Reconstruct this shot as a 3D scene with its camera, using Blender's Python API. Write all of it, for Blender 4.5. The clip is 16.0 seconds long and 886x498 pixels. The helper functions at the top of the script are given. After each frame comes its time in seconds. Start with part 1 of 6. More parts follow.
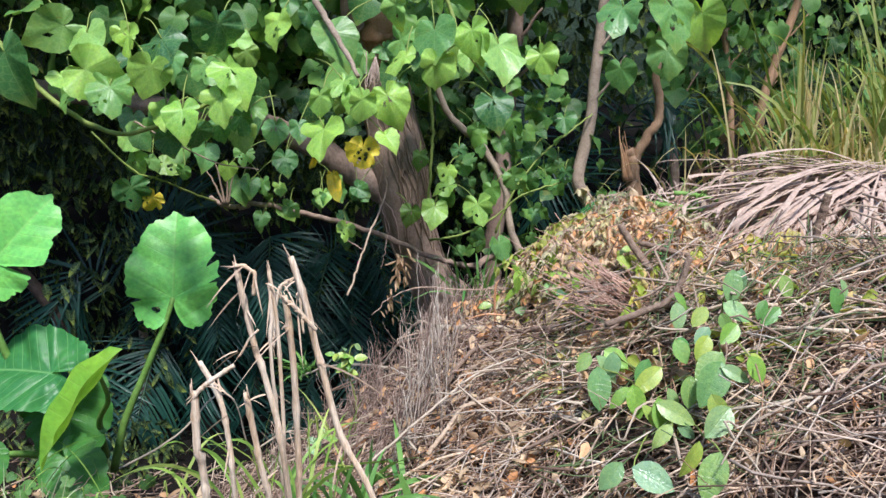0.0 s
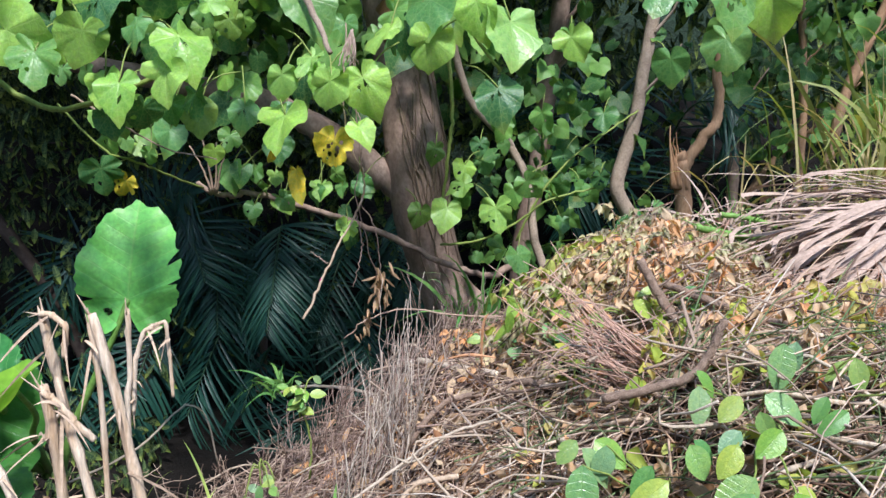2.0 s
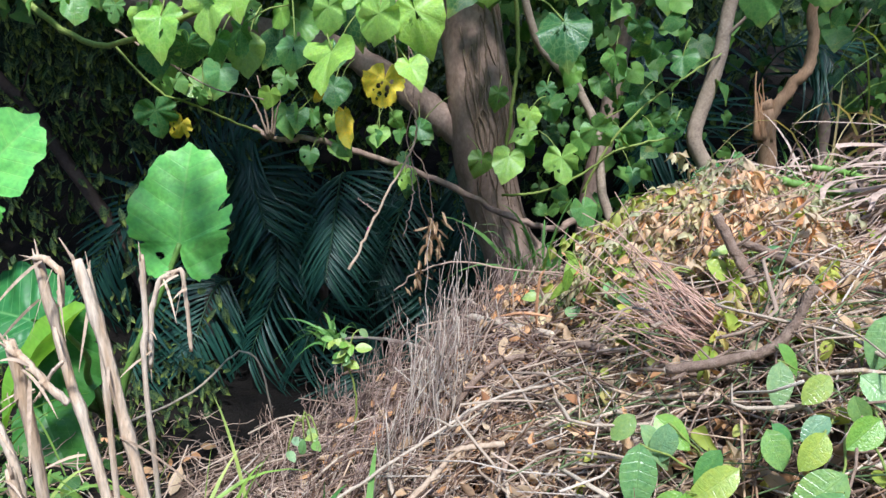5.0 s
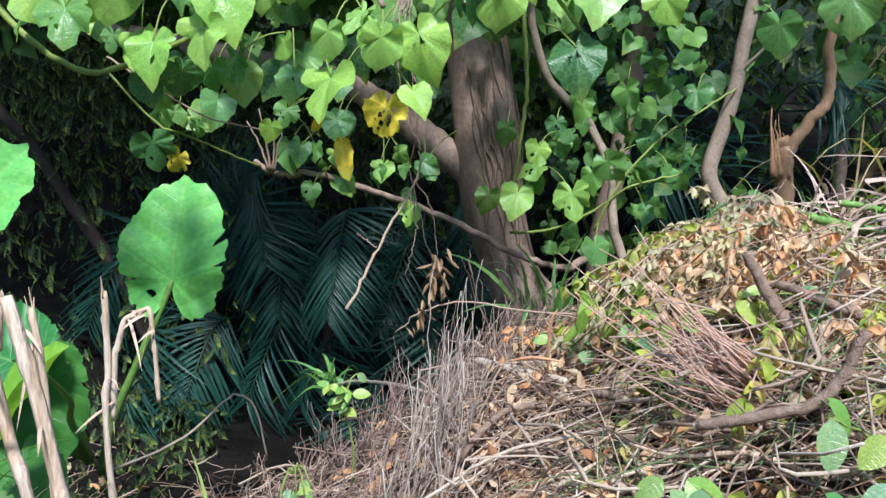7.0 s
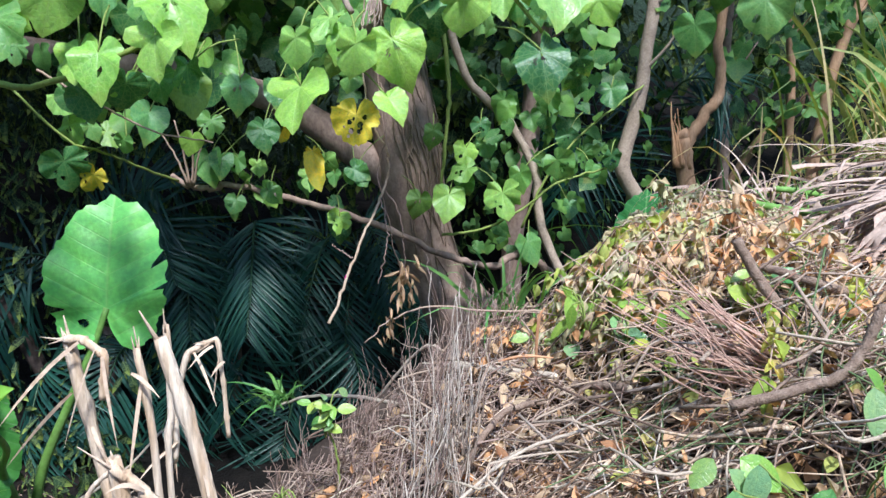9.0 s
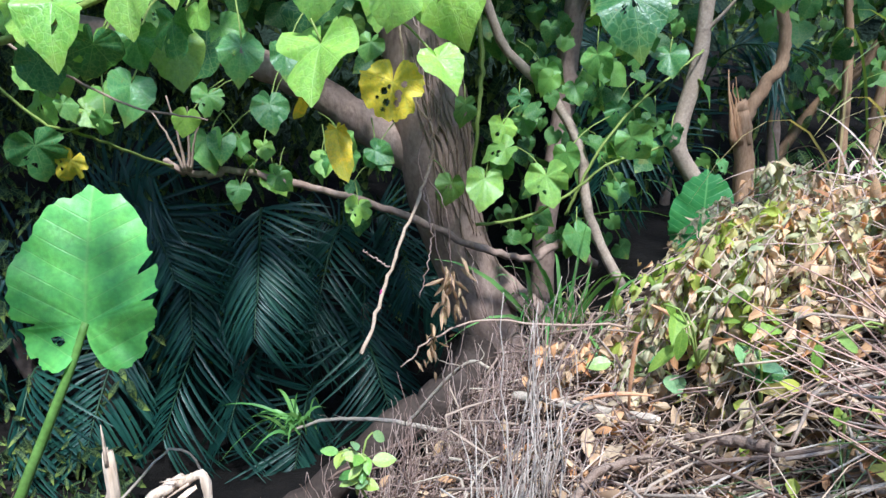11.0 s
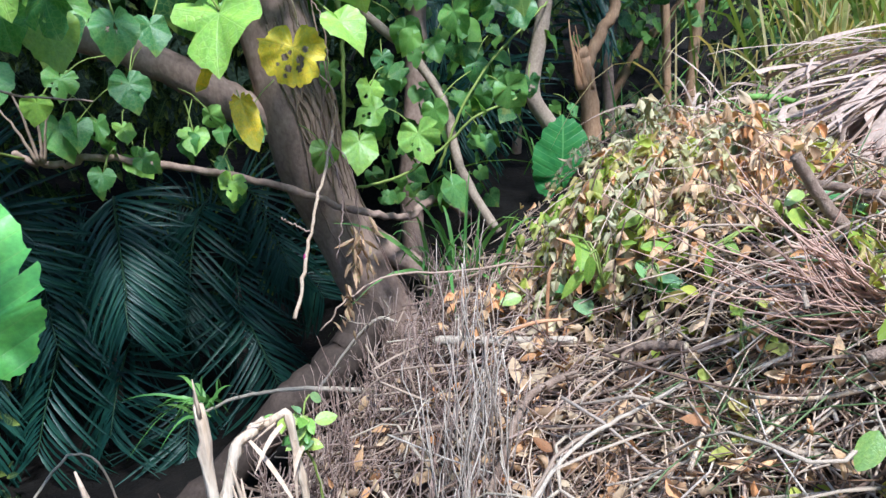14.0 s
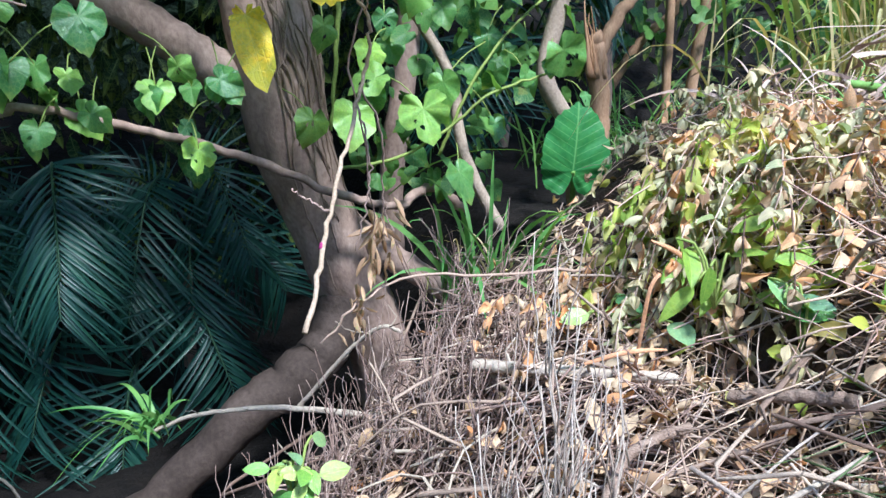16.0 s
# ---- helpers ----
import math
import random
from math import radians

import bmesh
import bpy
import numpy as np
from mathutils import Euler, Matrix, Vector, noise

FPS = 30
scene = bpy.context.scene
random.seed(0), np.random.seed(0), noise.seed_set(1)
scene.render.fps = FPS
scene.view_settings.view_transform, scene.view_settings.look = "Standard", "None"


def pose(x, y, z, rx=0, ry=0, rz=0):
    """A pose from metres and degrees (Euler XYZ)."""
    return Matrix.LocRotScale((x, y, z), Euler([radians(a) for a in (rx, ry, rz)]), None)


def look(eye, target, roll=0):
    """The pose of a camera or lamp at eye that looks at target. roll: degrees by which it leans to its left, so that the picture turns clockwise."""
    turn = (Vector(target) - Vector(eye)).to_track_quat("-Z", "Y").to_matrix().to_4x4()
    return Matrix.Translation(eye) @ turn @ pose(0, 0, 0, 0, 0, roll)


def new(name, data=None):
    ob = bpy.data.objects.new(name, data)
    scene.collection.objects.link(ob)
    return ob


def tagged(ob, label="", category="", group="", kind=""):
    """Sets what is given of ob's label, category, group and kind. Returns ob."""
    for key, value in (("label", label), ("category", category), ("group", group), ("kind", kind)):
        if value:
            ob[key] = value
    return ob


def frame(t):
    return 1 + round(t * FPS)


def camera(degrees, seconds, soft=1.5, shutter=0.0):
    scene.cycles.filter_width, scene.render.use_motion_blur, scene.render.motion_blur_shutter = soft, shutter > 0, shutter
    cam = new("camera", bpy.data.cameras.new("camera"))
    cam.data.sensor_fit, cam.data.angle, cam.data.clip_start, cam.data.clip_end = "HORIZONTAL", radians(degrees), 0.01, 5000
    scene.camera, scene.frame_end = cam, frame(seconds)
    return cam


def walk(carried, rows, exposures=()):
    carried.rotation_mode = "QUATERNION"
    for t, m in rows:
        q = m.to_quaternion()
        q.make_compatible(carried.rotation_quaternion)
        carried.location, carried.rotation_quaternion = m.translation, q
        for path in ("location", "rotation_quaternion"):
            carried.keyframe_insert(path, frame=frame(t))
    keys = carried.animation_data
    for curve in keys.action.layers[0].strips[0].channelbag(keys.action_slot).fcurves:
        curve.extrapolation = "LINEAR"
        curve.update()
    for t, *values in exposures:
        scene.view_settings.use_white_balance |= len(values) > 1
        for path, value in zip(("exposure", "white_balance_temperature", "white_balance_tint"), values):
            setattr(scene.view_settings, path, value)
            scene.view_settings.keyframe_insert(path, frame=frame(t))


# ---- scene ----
cam = camera(61.4, 16.0)
PATH = [
    (0, (0.028, 0.02, 1.485), (0.006, 1.991, 1.147), -0.6),
    (0.5, (0.027, 0.175, 1.487), (0.024, 2.151, 1.178), 0.3),
    (1, (0.055, 0.325, 1.501), (0.059, 2.302, 1.199), 0.7),
    (1.5, (0.133, 0.43, 1.499), (0.1, 2.403, 1.175), 1.3),
    (2, (0.248, 0.575, 1.51), (0.08, 2.531, 1.131), 2.2),
    (2.5, (0.283, 0.631, 1.496), (-0.037, 2.557, 1.062), 2.8),
    (3, (0.273, 0.648, 1.497), (-0.135, 2.55, 1.034), 2.8),
    (3.5, (0.215, 0.65, 1.481), (-0.18, 2.552, 1.008), 2.8),
    (4, (0.217, 0.673, 1.466), (-0.122, 2.581, 0.971), 3.0),
    (4.2, (0.23, 0.698, 1.478), (-0.093, 2.604, 0.964), 2.8),
    (6.3, (0.289, 0.771, 1.453), (-0.088, 2.671, 0.956), 1.7),
    (6.5, (0.28, 0.811, 1.448), (-0.096, 2.721, 0.987), 1.9),
    (7, (0.258, 0.871, 1.436), (-0.11, 2.793, 1.026), 2.6),
    (7.5, (0.227, 0.862, 1.427), (-0.104, 2.794, 1.031), 2.8),
    (8, (0.133, 0.829, 1.422), (-0.065, 2.779, 1.025), 2.0),
    (8.2, (0.075, 0.809, 1.439), (-0.077, 2.764, 1.044), 1.5),
    (10.3, (-0.09, 1.146, 1.419), (-0.063, 3.106, 1.023), 1.4),
    (10.5, (-0.114, 1.217, 1.417), (-0.106, 3.175, 1.012), 1.0),
    (11, (-0.162, 1.314, 1.398), (-0.21, 3.262, 0.948), 0.2),
    (11.5, (-0.178, 1.358, 1.371), (-0.266, 3.295, 0.879), -0.6),
    (12, (-0.177, 1.354, 1.374), (-0.269, 3.283, 0.851), -1.3),
    (12.5, (-0.178, 1.316, 1.388), (-0.198, 3.243, 0.853), -1.5),
    (13, (-0.227, 1.286, 1.391), (-0.083, 3.209, 0.858), -1.9),
    (13.5, (-0.302, 1.268, 1.385), (-0.017, 3.174, 0.848), -2.7),
    (14, (-0.32, 1.254, 1.393), (0.032, 3.144, 0.844), -3.5),
    (14.5, (-0.335, 1.263, 1.394), (0.046, 3.15, 0.852), -3.9),
    (15, (-0.365, 1.331, 1.392), (0.039, 3.22, 0.875), -3.5),
    (15.5, (-0.374, 1.548, 1.366), (0.088, 3.444, 0.932), -1.0),
    (16, (-0.429, 1.719, 1.272), (0.059, 3.576, 0.712), 1.0),
]
walk(cam, [(t, look(eye, target, roll)) for t, eye, target, roll in PATH], [(0, 0.68, 5850, 12), (4, 0.72, 5650, 10), (8, 0.8, 5550, 9), (12, 1.05, 5250, 8), (14, 0.94, 5300, 8), (16, 1.2, 5200, 8)])


# ---- light ----
world = bpy.data.worlds.new("sky")
scene.world = world
world.use_nodes = True
wn = world.node_tree.nodes
sky = wn.new("ShaderNodeTexSky")
sky.sky_type, sky.sun_disc = "NISHITA", False
SUN_UP, SUN_ROUND = radians(58), radians(165)
sky.sun_elevation, sky.sun_rotation = SUN_UP, SUN_ROUND
wn["Background"].inputs[1].default_value = 0.14
world.node_tree.links.new(sky.outputs[0], wn["Background"].inputs[0])
sun = new("sun", bpy.data.lights.new("sun", "SUN"))
sun.data.energy, sun.data.angle, sun.data.color = 3.6, radians(7.0), (1.0, 0.94, 0.85)
toward = Vector((math.sin(SUN_ROUND) * math.cos(SUN_UP), math.cos(SUN_ROUND) * math.cos(SUN_UP), math.sin(SUN_UP)))
sun.matrix_world = look(toward * 30, (0, 0, 0))

rng = np.random.default_rng(7)


# ---- materials ----
def graph(name):
    m = bpy.data.materials.new(name)
    m.use_nodes = True
    t = m.node_tree
    return m, t, t.nodes["Principled BSDF"]


def node(t, kind, **ins):
    n = t.nodes.new(kind)
    for key, value in ins.items():
        n.inputs[key.replace("_", " ")].default_value = value
    return n


def noise_tex(t, scale, detail=4.0, coords="Object"):
    n = node(t, "ShaderNodeTexNoise", Scale=scale, Detail=detail)
    c = t.nodes.new("ShaderNodeTexCoord")
    t.links.new(c.outputs[coords], n.inputs["Vector"])
    return n


def ramp(t, source, stops):
    r = t.nodes.new("ShaderNodeValToRGB")
    while len(r.color_ramp.elements) < len(stops):
        r.color_ramp.elements.new(0.5)
    for e, (p, c) in zip(r.color_ramp.elements, stops):
        e.position, e.color = p, (*c, 1)
    t.links.new(source, r.inputs[0])
    return r


def mix(t, fac, a, b, mode="MIX"):
    m = t.nodes.new("ShaderNodeMixRGB")
    m.blend_type = mode
    for k, v in ((0, fac), (1, a), (2, b)):
        if isinstance(v, (int, float)):
            m.inputs[k].default_value = v
        elif isinstance(v, tuple):
            m.inputs[k].default_value = (*v, 1)
        else:
            t.links.new(v, m.inputs[k])
    return m.outputs[0]


def calc(t, op, a, b=None):
    m = t.nodes.new("ShaderNodeMath")
    m.operation = op
    for k, v in ((0, a), (1, b)):
        if v is None:
            continue
        if isinstance(v, (int, float)):
            m.inputs[k].default_value = v
        else:
            t.links.new(v, m.inputs[k])
    return m.outputs[0]


def chance(t, single):
    """A random number per object, or per loose piece of one mesh."""
    if single:
        return t.nodes.new("ShaderNodeObjectInfo").outputs["Random"]
    return t.nodes.new("ShaderNodeNewGeometry").outputs["Random Per Island"]


def bump(t, p, height, strength, distance):
    b = node(t, "ShaderNodeBump", Strength=strength, Distance=distance)
    t.links.new(height, b.inputs["Height"])
    t.links.new(b.outputs[0], p.inputs["Normal"])


def leaf_material(name, tones, single, veins="palmate", vein=(0.35, 0.45, 0.15), rough=0.45, thin=0.3, spots=0.5, ribs=11.0, vein_mix=0.5, midrib=4.0, gloss=0.35):
    """Green blade: tone by leaf, veins by its own flat coordinates, blotches, light through the blade."""
    m, t, p = graph(name)
    c = chance(t, single)
    n = len(tones)
    base = ramp(t, c, [(i / max(1, n - 1), tone) for i, tone in enumerate(tones)]).outputs[0]
    blot = noise_tex(t, 22.0, 5.0)
    base = mix(t, 0.35, base, ramp(t, blot.outputs[0], [(0.3, (0.45, 0.5, 0.4)), (0.7, (1.25, 1.2, 1.0))]).outputs[0], "MULTIPLY")
    patch = noise_tex(t, 6.0, 3.0)
    base = mix(t, ramp(t, patch.outputs[0], [(0.42, (0, 0, 0)), (0.75, (0.55, 0.55, 0.55))]).outputs[0], base, mix(t, 1.0, base, (1.7, 1.35, 1.1), "MULTIPLY"))
    uv = t.nodes.new("ShaderNodeUVMap")
    sep = t.nodes.new("ShaderNodeSeparateXYZ")
    t.links.new(uv.outputs[0], sep.inputs[0])
    x, y = sep.outputs[0], sep.outputs[1]
    ax = calc(t, "ABSOLUTE", x)
    if veins == "palmate":
        ang = calc(t, "ARCTAN2", x, y)
        f = calc(t, "ABSOLUTE", calc(t, "SINE", calc(t, "MULTIPLY", ang, 3.6)))
        rad = calc(t, "SQRT", calc(t, "ADD", calc(t, "MULTIPLY", x, x), calc(t, "MULTIPLY", y, y)))
        f = calc(t, "MULTIPLY", f, rad)
    elif veins == "pinnate":
        side = calc(t, "SUBTRACT", y, calc(t, "MULTIPLY", ax, 0.55))
        f = calc(t, "ABSOLUTE", calc(t, "SINE", calc(t, "MULTIPLY", side, ribs * 2.2)))
        f = calc(t, "MULTIPLY", f, 0.2)
        f = calc(t, "MINIMUM", f, calc(t, "MULTIPLY", ax, midrib))
    else:
        f = calc(t, "MULTIPLY", ax, midrib)
    line = ramp(t, f, [(0.0, (1, 1, 1)), (0.03, (0, 0, 0))]).outputs[0]
    if veins == "palmate":
        cells = node(t, "ShaderNodeTexVoronoi", Scale=9.0)
        cells.feature = "DISTANCE_TO_EDGE"
        t.links.new(uv.outputs[0], cells.inputs["Vector"])
        net = ramp(t, cells.outputs["Distance"], [(0.0, (0.55, 0.55, 0.55)), (0.09, (0, 0, 0))]).outputs[0]
        line = mix(t, 1.0, line, net, "LIGHTEN")
        worn = noise_tex(t, 3.5, 6.0, "UV")
        rim = calc(t, "MULTIPLY", rad, worn.outputs[0])
        base = mix(t, ramp(t, rim, [(0.27, (0, 0, 0)), (0.40, (0.55, 0.55, 0.55))]).outputs[0], base, (0.34, 0.42, 0.07))
    base = mix(t, calc(t, "MULTIPLY", line, vein_mix), base, vein)
    if spots:
        sp = noise_tex(t, 9.0, 6.0)
        base = mix(t, ramp(t, sp.outputs[0], [(0.66, (0, 0, 0)), (0.74, (spots, spots, spots))]).outputs[0], base, (0.30, 0.24, 0.05))
    t.links.new(base, p.inputs["Base Color"])
    p.inputs["Roughness"].default_value = rough
    p.inputs["Specular IOR Level"].default_value = gloss
    bump(t, p, calc(t, "ADD", calc(t, "MULTIPLY", line, -0.6), blot.outputs[0]), 0.35, 0.004)
    if thin:
        tr = t.nodes.new("ShaderNodeBsdfTranslucent")
        t.links.new(mix(t, 1.0, base, (1.3, 1.25, 0.5), "MULTIPLY"), tr.inputs[0])
        ms = t.nodes.new("ShaderNodeMixShader")
        ms.inputs[0].default_value = thin
        t.links.new(p.outputs[0], ms.inputs[1])
        t.links.new(tr.outputs[0], ms.inputs[2])
        t.links.new(ms.outputs[0], t.nodes["Material Output"].inputs[0])
    return m


def rough_material(name, tones, single=False, scale=18.0, rough=0.85, relief=0.6, stretch=(1, 1, 1), depth=0.006, by_piece=0.6):
    """Bark, straw, twigs, dry leaves: tone by piece, grain at two scales, relief."""
    m, t, p = graph(name)
    c = t.nodes.new("ShaderNodeTexCoord")
    mp = t.nodes.new("ShaderNodeMapping")
    mp.inputs["Scale"].default_value = stretch
    t.links.new(c.outputs["Object"], mp.inputs[0])
    n1 = node(t, "ShaderNodeTexNoise", Scale=scale, Detail=6.0, Roughness=0.65)
    n2 = node(t, "ShaderNodeTexNoise", Scale=scale * 6, Detail=3.0)
    t.links.new(mp.outputs[0], n1.inputs["Vector"])
    t.links.new(mp.outputs[0], n2.inputs["Vector"])
    k = calc(t, "ADD", calc(t, "MULTIPLY", chance(t, single), by_piece), calc(t, "MULTIPLY", n1.outputs[0], 1.0 - by_piece))
    n = len(tones)
    base = ramp(t, k, [(0.15 + 0.7 * i / max(1, n - 1), tone) for i, tone in enumerate(tones)]).outputs[0]
    base = mix(t, 0.5, base, ramp(t, n2.outputs[0], [(0.3, (0.55, 0.5, 0.48)), (0.7, (1.3, 1.28, 1.25))]).outputs[0], "MULTIPLY")
    t.links.new(base, p.inputs["Base Color"])
    p.inputs["Roughness"].default_value = rough
    p.inputs["Specular IOR Level"].default_value = 0.25
    bump(t, p, calc(t, "ADD", n1.outputs[0], calc(t, "MULTIPLY", n2.outputs[0], 0.4)), relief, depth)
    return m


LEAF_ONE = leaf_material("heart_leaf_green", [(0.055, 0.17, 0.065), (0.10, 0.28, 0.09), (0.20, 0.43, 0.10), (0.12, 0.32, 0.12), (0.27, 0.44, 0.09)], True, vein=(0.36, 0.52, 0.2), rough=0.34, spots=0.8, thin=0.36, gloss=0.55)
LEAF_BRIGHT = leaf_material("heart_leaf_bright", [(0.25, 0.52, 0.09), (0.36, 0.62, 0.11), (0.27, 0.52, 0.14)], True, vein=(0.50, 0.66, 0.24), rough=0.34, spots=0.5, gloss=0.55)
LEAF_YELLOW = leaf_material("heart_leaf_yellow", [(0.86, 0.64, 0.03), (0.80, 0.66, 0.06)], True, vein=(0.6, 0.55, 0.2), spots=0.6)
LEAF_MANY = leaf_material("foliage_green", [(0.035, 0.11, 0.04), (0.065, 0.19, 0.055), (0.11, 0.27, 0.07), (0.17, 0.37, 0.08)], False, spots=0.5, thin=0.4)
# Near-black greens: shade under the crown is put into the leaf colour.
LEAF_SHADED = leaf_material("foliage_shaded", [(0.008, 0.022, 0.013), (0.016, 0.040, 0.020), (0.028, 0.064, 0.030)], False, spots=0.0, thin=0.1, rough=0.65, gloss=0.2)
TARO = leaf_material("taro_leaf", [(0.19, 0.61, 0.15), (0.22, 0.64, 0.15)], True, veins="pinnate", vein=(0.40, 0.66, 0.2), rough=0.36, thin=0.3, spots=0.12, ribs=10.0, vein_mix=0.35, midrib=1.5)
TARO_YOUNG = leaf_material("taro_leaf_young", [(0.26, 0.56, 0.07), (0.28, 0.58, 0.08)], True, veins="pinnate", vein=(0.4, 0.6, 0.14), rough=0.4, thin=0.35, spots=0.1, ribs=12.0, vein_mix=0.4, midrib=1.5)
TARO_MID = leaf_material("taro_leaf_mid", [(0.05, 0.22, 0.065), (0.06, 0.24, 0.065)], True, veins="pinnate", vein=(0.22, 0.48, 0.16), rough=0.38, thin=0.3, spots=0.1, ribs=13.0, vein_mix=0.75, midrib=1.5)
# Darker taro green for the lowest leaves, their shade put into the colour.
TARO_SHADED = leaf_material("taro_leaf_shaded", [(0.05, 0.17, 0.04), (0.07, 0.22, 0.045)], True, veins="pinnate", vein=(0.10, 0.27, 0.07), rough=0.35, thin=0.25, spots=0.1, ribs=16.0, vein_mix=0.4, midrib=1.5)
OVAL = leaf_material("oval_leaf", [(0.10, 0.28, 0.09), (0.24, 0.45, 0.07), (0.21, 0.38, 0.23), (0.38, 0.50, 0.10), (0.12, 0.31, 0.14)], True, veins="pinnate", vein=(0.3, 0.42, 0.18), rough=0.27, thin=0.2, spots=0.3, vein_mix=0.13, gloss=0.7)
OVAL_MANY = leaf_material("oval_leaf_wilted", [(0.26, 0.40, 0.07), (0.44, 0.53, 0.10), (0.56, 0.57, 0.19), (0.58, 0.48, 0.24)], False, veins="pinnate", rough=0.6, thin=0.4, spots=0.2, gloss=0.25)
OVAL_BRIGHT = leaf_material("oval_leaf_bright", [(0.21, 0.39, 0.055), (0.31, 0.46, 0.08), (0.19, 0.35, 0.055)], True, veins="pinnate", vein=(0.42, 0.55, 0.12), rough=0.4, thin=0.3, spots=0.2)
# Teal-black tones carry the hollow's shade and a bluish sky sheen.
PALM_SHADED = leaf_material("palm_leaflet_shaded", [(0.008, 0.042, 0.037), (0.016, 0.068, 0.056), (0.029, 0.098, 0.070)], True, veins="mid", vein=(0.03, 0.09, 0.06), rough=0.42, thin=0.05, spots=0.0, vein_mix=0.2, midrib=30.0, gloss=0.5)
GRASS = leaf_material("grass_blade", [(0.19, 0.36, 0.08), (0.29, 0.48, 0.10), (0.42, 0.54, 0.16)], False, veins="mid", vein=(0.3, 0.45, 0.15), thin=0.3, spots=0.2)
GRASS_OLIVE = leaf_material("olive_grass_blade", [(0.15, 0.25, 0.06), (0.26, 0.36, 0.09), (0.40, 0.42, 0.16)], False, veins="mid", vein=(0.3, 0.38, 0.15), thin=0.3, spots=0.3)
GRASS_DRY = leaf_material("dry_grass_blade", [(0.46, 0.40, 0.20), (0.64, 0.55, 0.34), (0.40, 0.42, 0.15)], False, veins="mid", vein=(0.5, 0.45, 0.25), thin=0.3, spots=0.2)
GRASS_PALE = leaf_material("pale_weed_blade", [(0.30, 0.40, 0.22), (0.42, 0.50, 0.30)], False, veins="mid", vein=(0.4, 0.45, 0.3), thin=0.2, spots=0.1)
GRASS_DARK = leaf_material("dark_grass_blade", [(0.09, 0.25, 0.07), (0.15, 0.34, 0.09), (0.22, 0.40, 0.12)], False, veins="mid", vein=(0.3, 0.45, 0.15), thin=0.3, spots=0.2)
DRY_LEAF = leaf_material("dry_leaf", [(0.56, 0.27, 0.12), (0.66, 0.42, 0.25), (0.70, 0.54, 0.39), (0.58, 0.45, 0.32), (0.24, 0.15, 0.095)], False, veins="pinnate", vein=(0.3, 0.2, 0.1), rough=0.8, thin=0.2, spots=0.1, gloss=0.2)
PALE_LEAF = leaf_material("pale_withered_leaf", [(0.34, 0.38, 0.22), (0.50, 0.50, 0.32), (0.56, 0.52, 0.36), (0.40, 0.34, 0.22), (0.26, 0.32, 0.14)], False, veins="pinnate", vein=(0.5, 0.48, 0.3), rough=0.75, thin=0.2, spots=0.2, gloss=0.2)
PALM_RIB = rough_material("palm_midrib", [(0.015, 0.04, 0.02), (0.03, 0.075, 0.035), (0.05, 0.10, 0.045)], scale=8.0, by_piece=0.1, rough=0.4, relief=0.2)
DRY_ONE = leaf_material("dry_leaf_single", [(0.30, 0.15, 0.08), (0.55, 0.29, 0.14), (0.60, 0.43, 0.28), (0.44, 0.33, 0.22)], True, veins="pinnate", vein=(0.3, 0.2, 0.1), rough=0.75, thin=0.2, spots=0.1)
BARK = rough_material("trunk_bark", [(0.19, 0.13, 0.10), (0.36, 0.255, 0.205), (0.50, 0.38, 0.31)], scale=9.0, stretch=(1, 1, 0.7), relief=0.6, depth=0.012, by_piece=0.0)
BARK_PALE = rough_material("limb_bark", [(0.19, 0.14, 0.105), (0.35, 0.275, 0.21), (0.48, 0.39, 0.31)], scale=16.0, relief=0.7, depth=0.008, by_piece=0.15)
BARK_WARM = rough_material("splintered_wood", [(0.26, 0.13, 0.065), (0.42, 0.24, 0.13), (0.55, 0.37, 0.22)], scale=22.0, stretch=(1, 1, 0.2), by_piece=0.2)
# BARK darkened: the shade on root and leaning trunk is in the colour.
BARK_SHADED = rough_material("trunk_bark_shaded", [(0.038, 0.028, 0.023), (0.076, 0.056, 0.046), (0.12, 0.09, 0.075)], scale=9.0, relief=0.6, depth=0.012, by_piece=0.0)
STUMP_WOOD = rough_material("sapling_bark", [(0.24, 0.135, 0.075), (0.40, 0.25, 0.15), (0.54, 0.37, 0.24)], scale=24.0, stretch=(1, 1, 0.3), by_piece=0.1)
ROOTLET = rough_material("aerial_root", [(0.14, 0.10, 0.075), (0.25, 0.18, 0.13), (0.33, 0.25, 0.18)], scale=30.0, by_piece=0.4)
TWIG = rough_material("dry_twig", [(0.08, 0.05, 0.037), (0.26, 0.175, 0.13), (0.46, 0.34, 0.262), (0.62, 0.49, 0.387)], scale=40.0, by_piece=0.75)
TWIG_PALE = rough_material("pale_twig", [(0.34, 0.27, 0.22), (0.50, 0.42, 0.35), (0.64, 0.56, 0.47)], scale=40.0, by_piece=0.7)
TWIG_BROWN = rough_material("brown_twig", [(0.10, 0.055, 0.032), (0.24, 0.14, 0.085), (0.40, 0.26, 0.165)], scale=40.0, by_piece=0.75)
TWIG_ONE = rough_material("dry_twig_single", [(0.18, 0.12, 0.09), (0.34, 0.25, 0.19), (0.48, 0.38, 0.29), (0.55, 0.47, 0.36)], single=True, scale=40.0, by_piece=0.75)
TWIG_PINK = rough_material("pinkish_twig", [(0.19, 0.125, 0.10), (0.33, 0.23, 0.19), (0.48, 0.37, 0.31)], scale=40.0, by_piece=0.75)
TWIG_RED = rough_material("reddish_twig", [(0.38, 0.20, 0.145), (0.55, 0.35, 0.27), (0.66, 0.48, 0.39)], scale=40.0, by_piece=0.7)
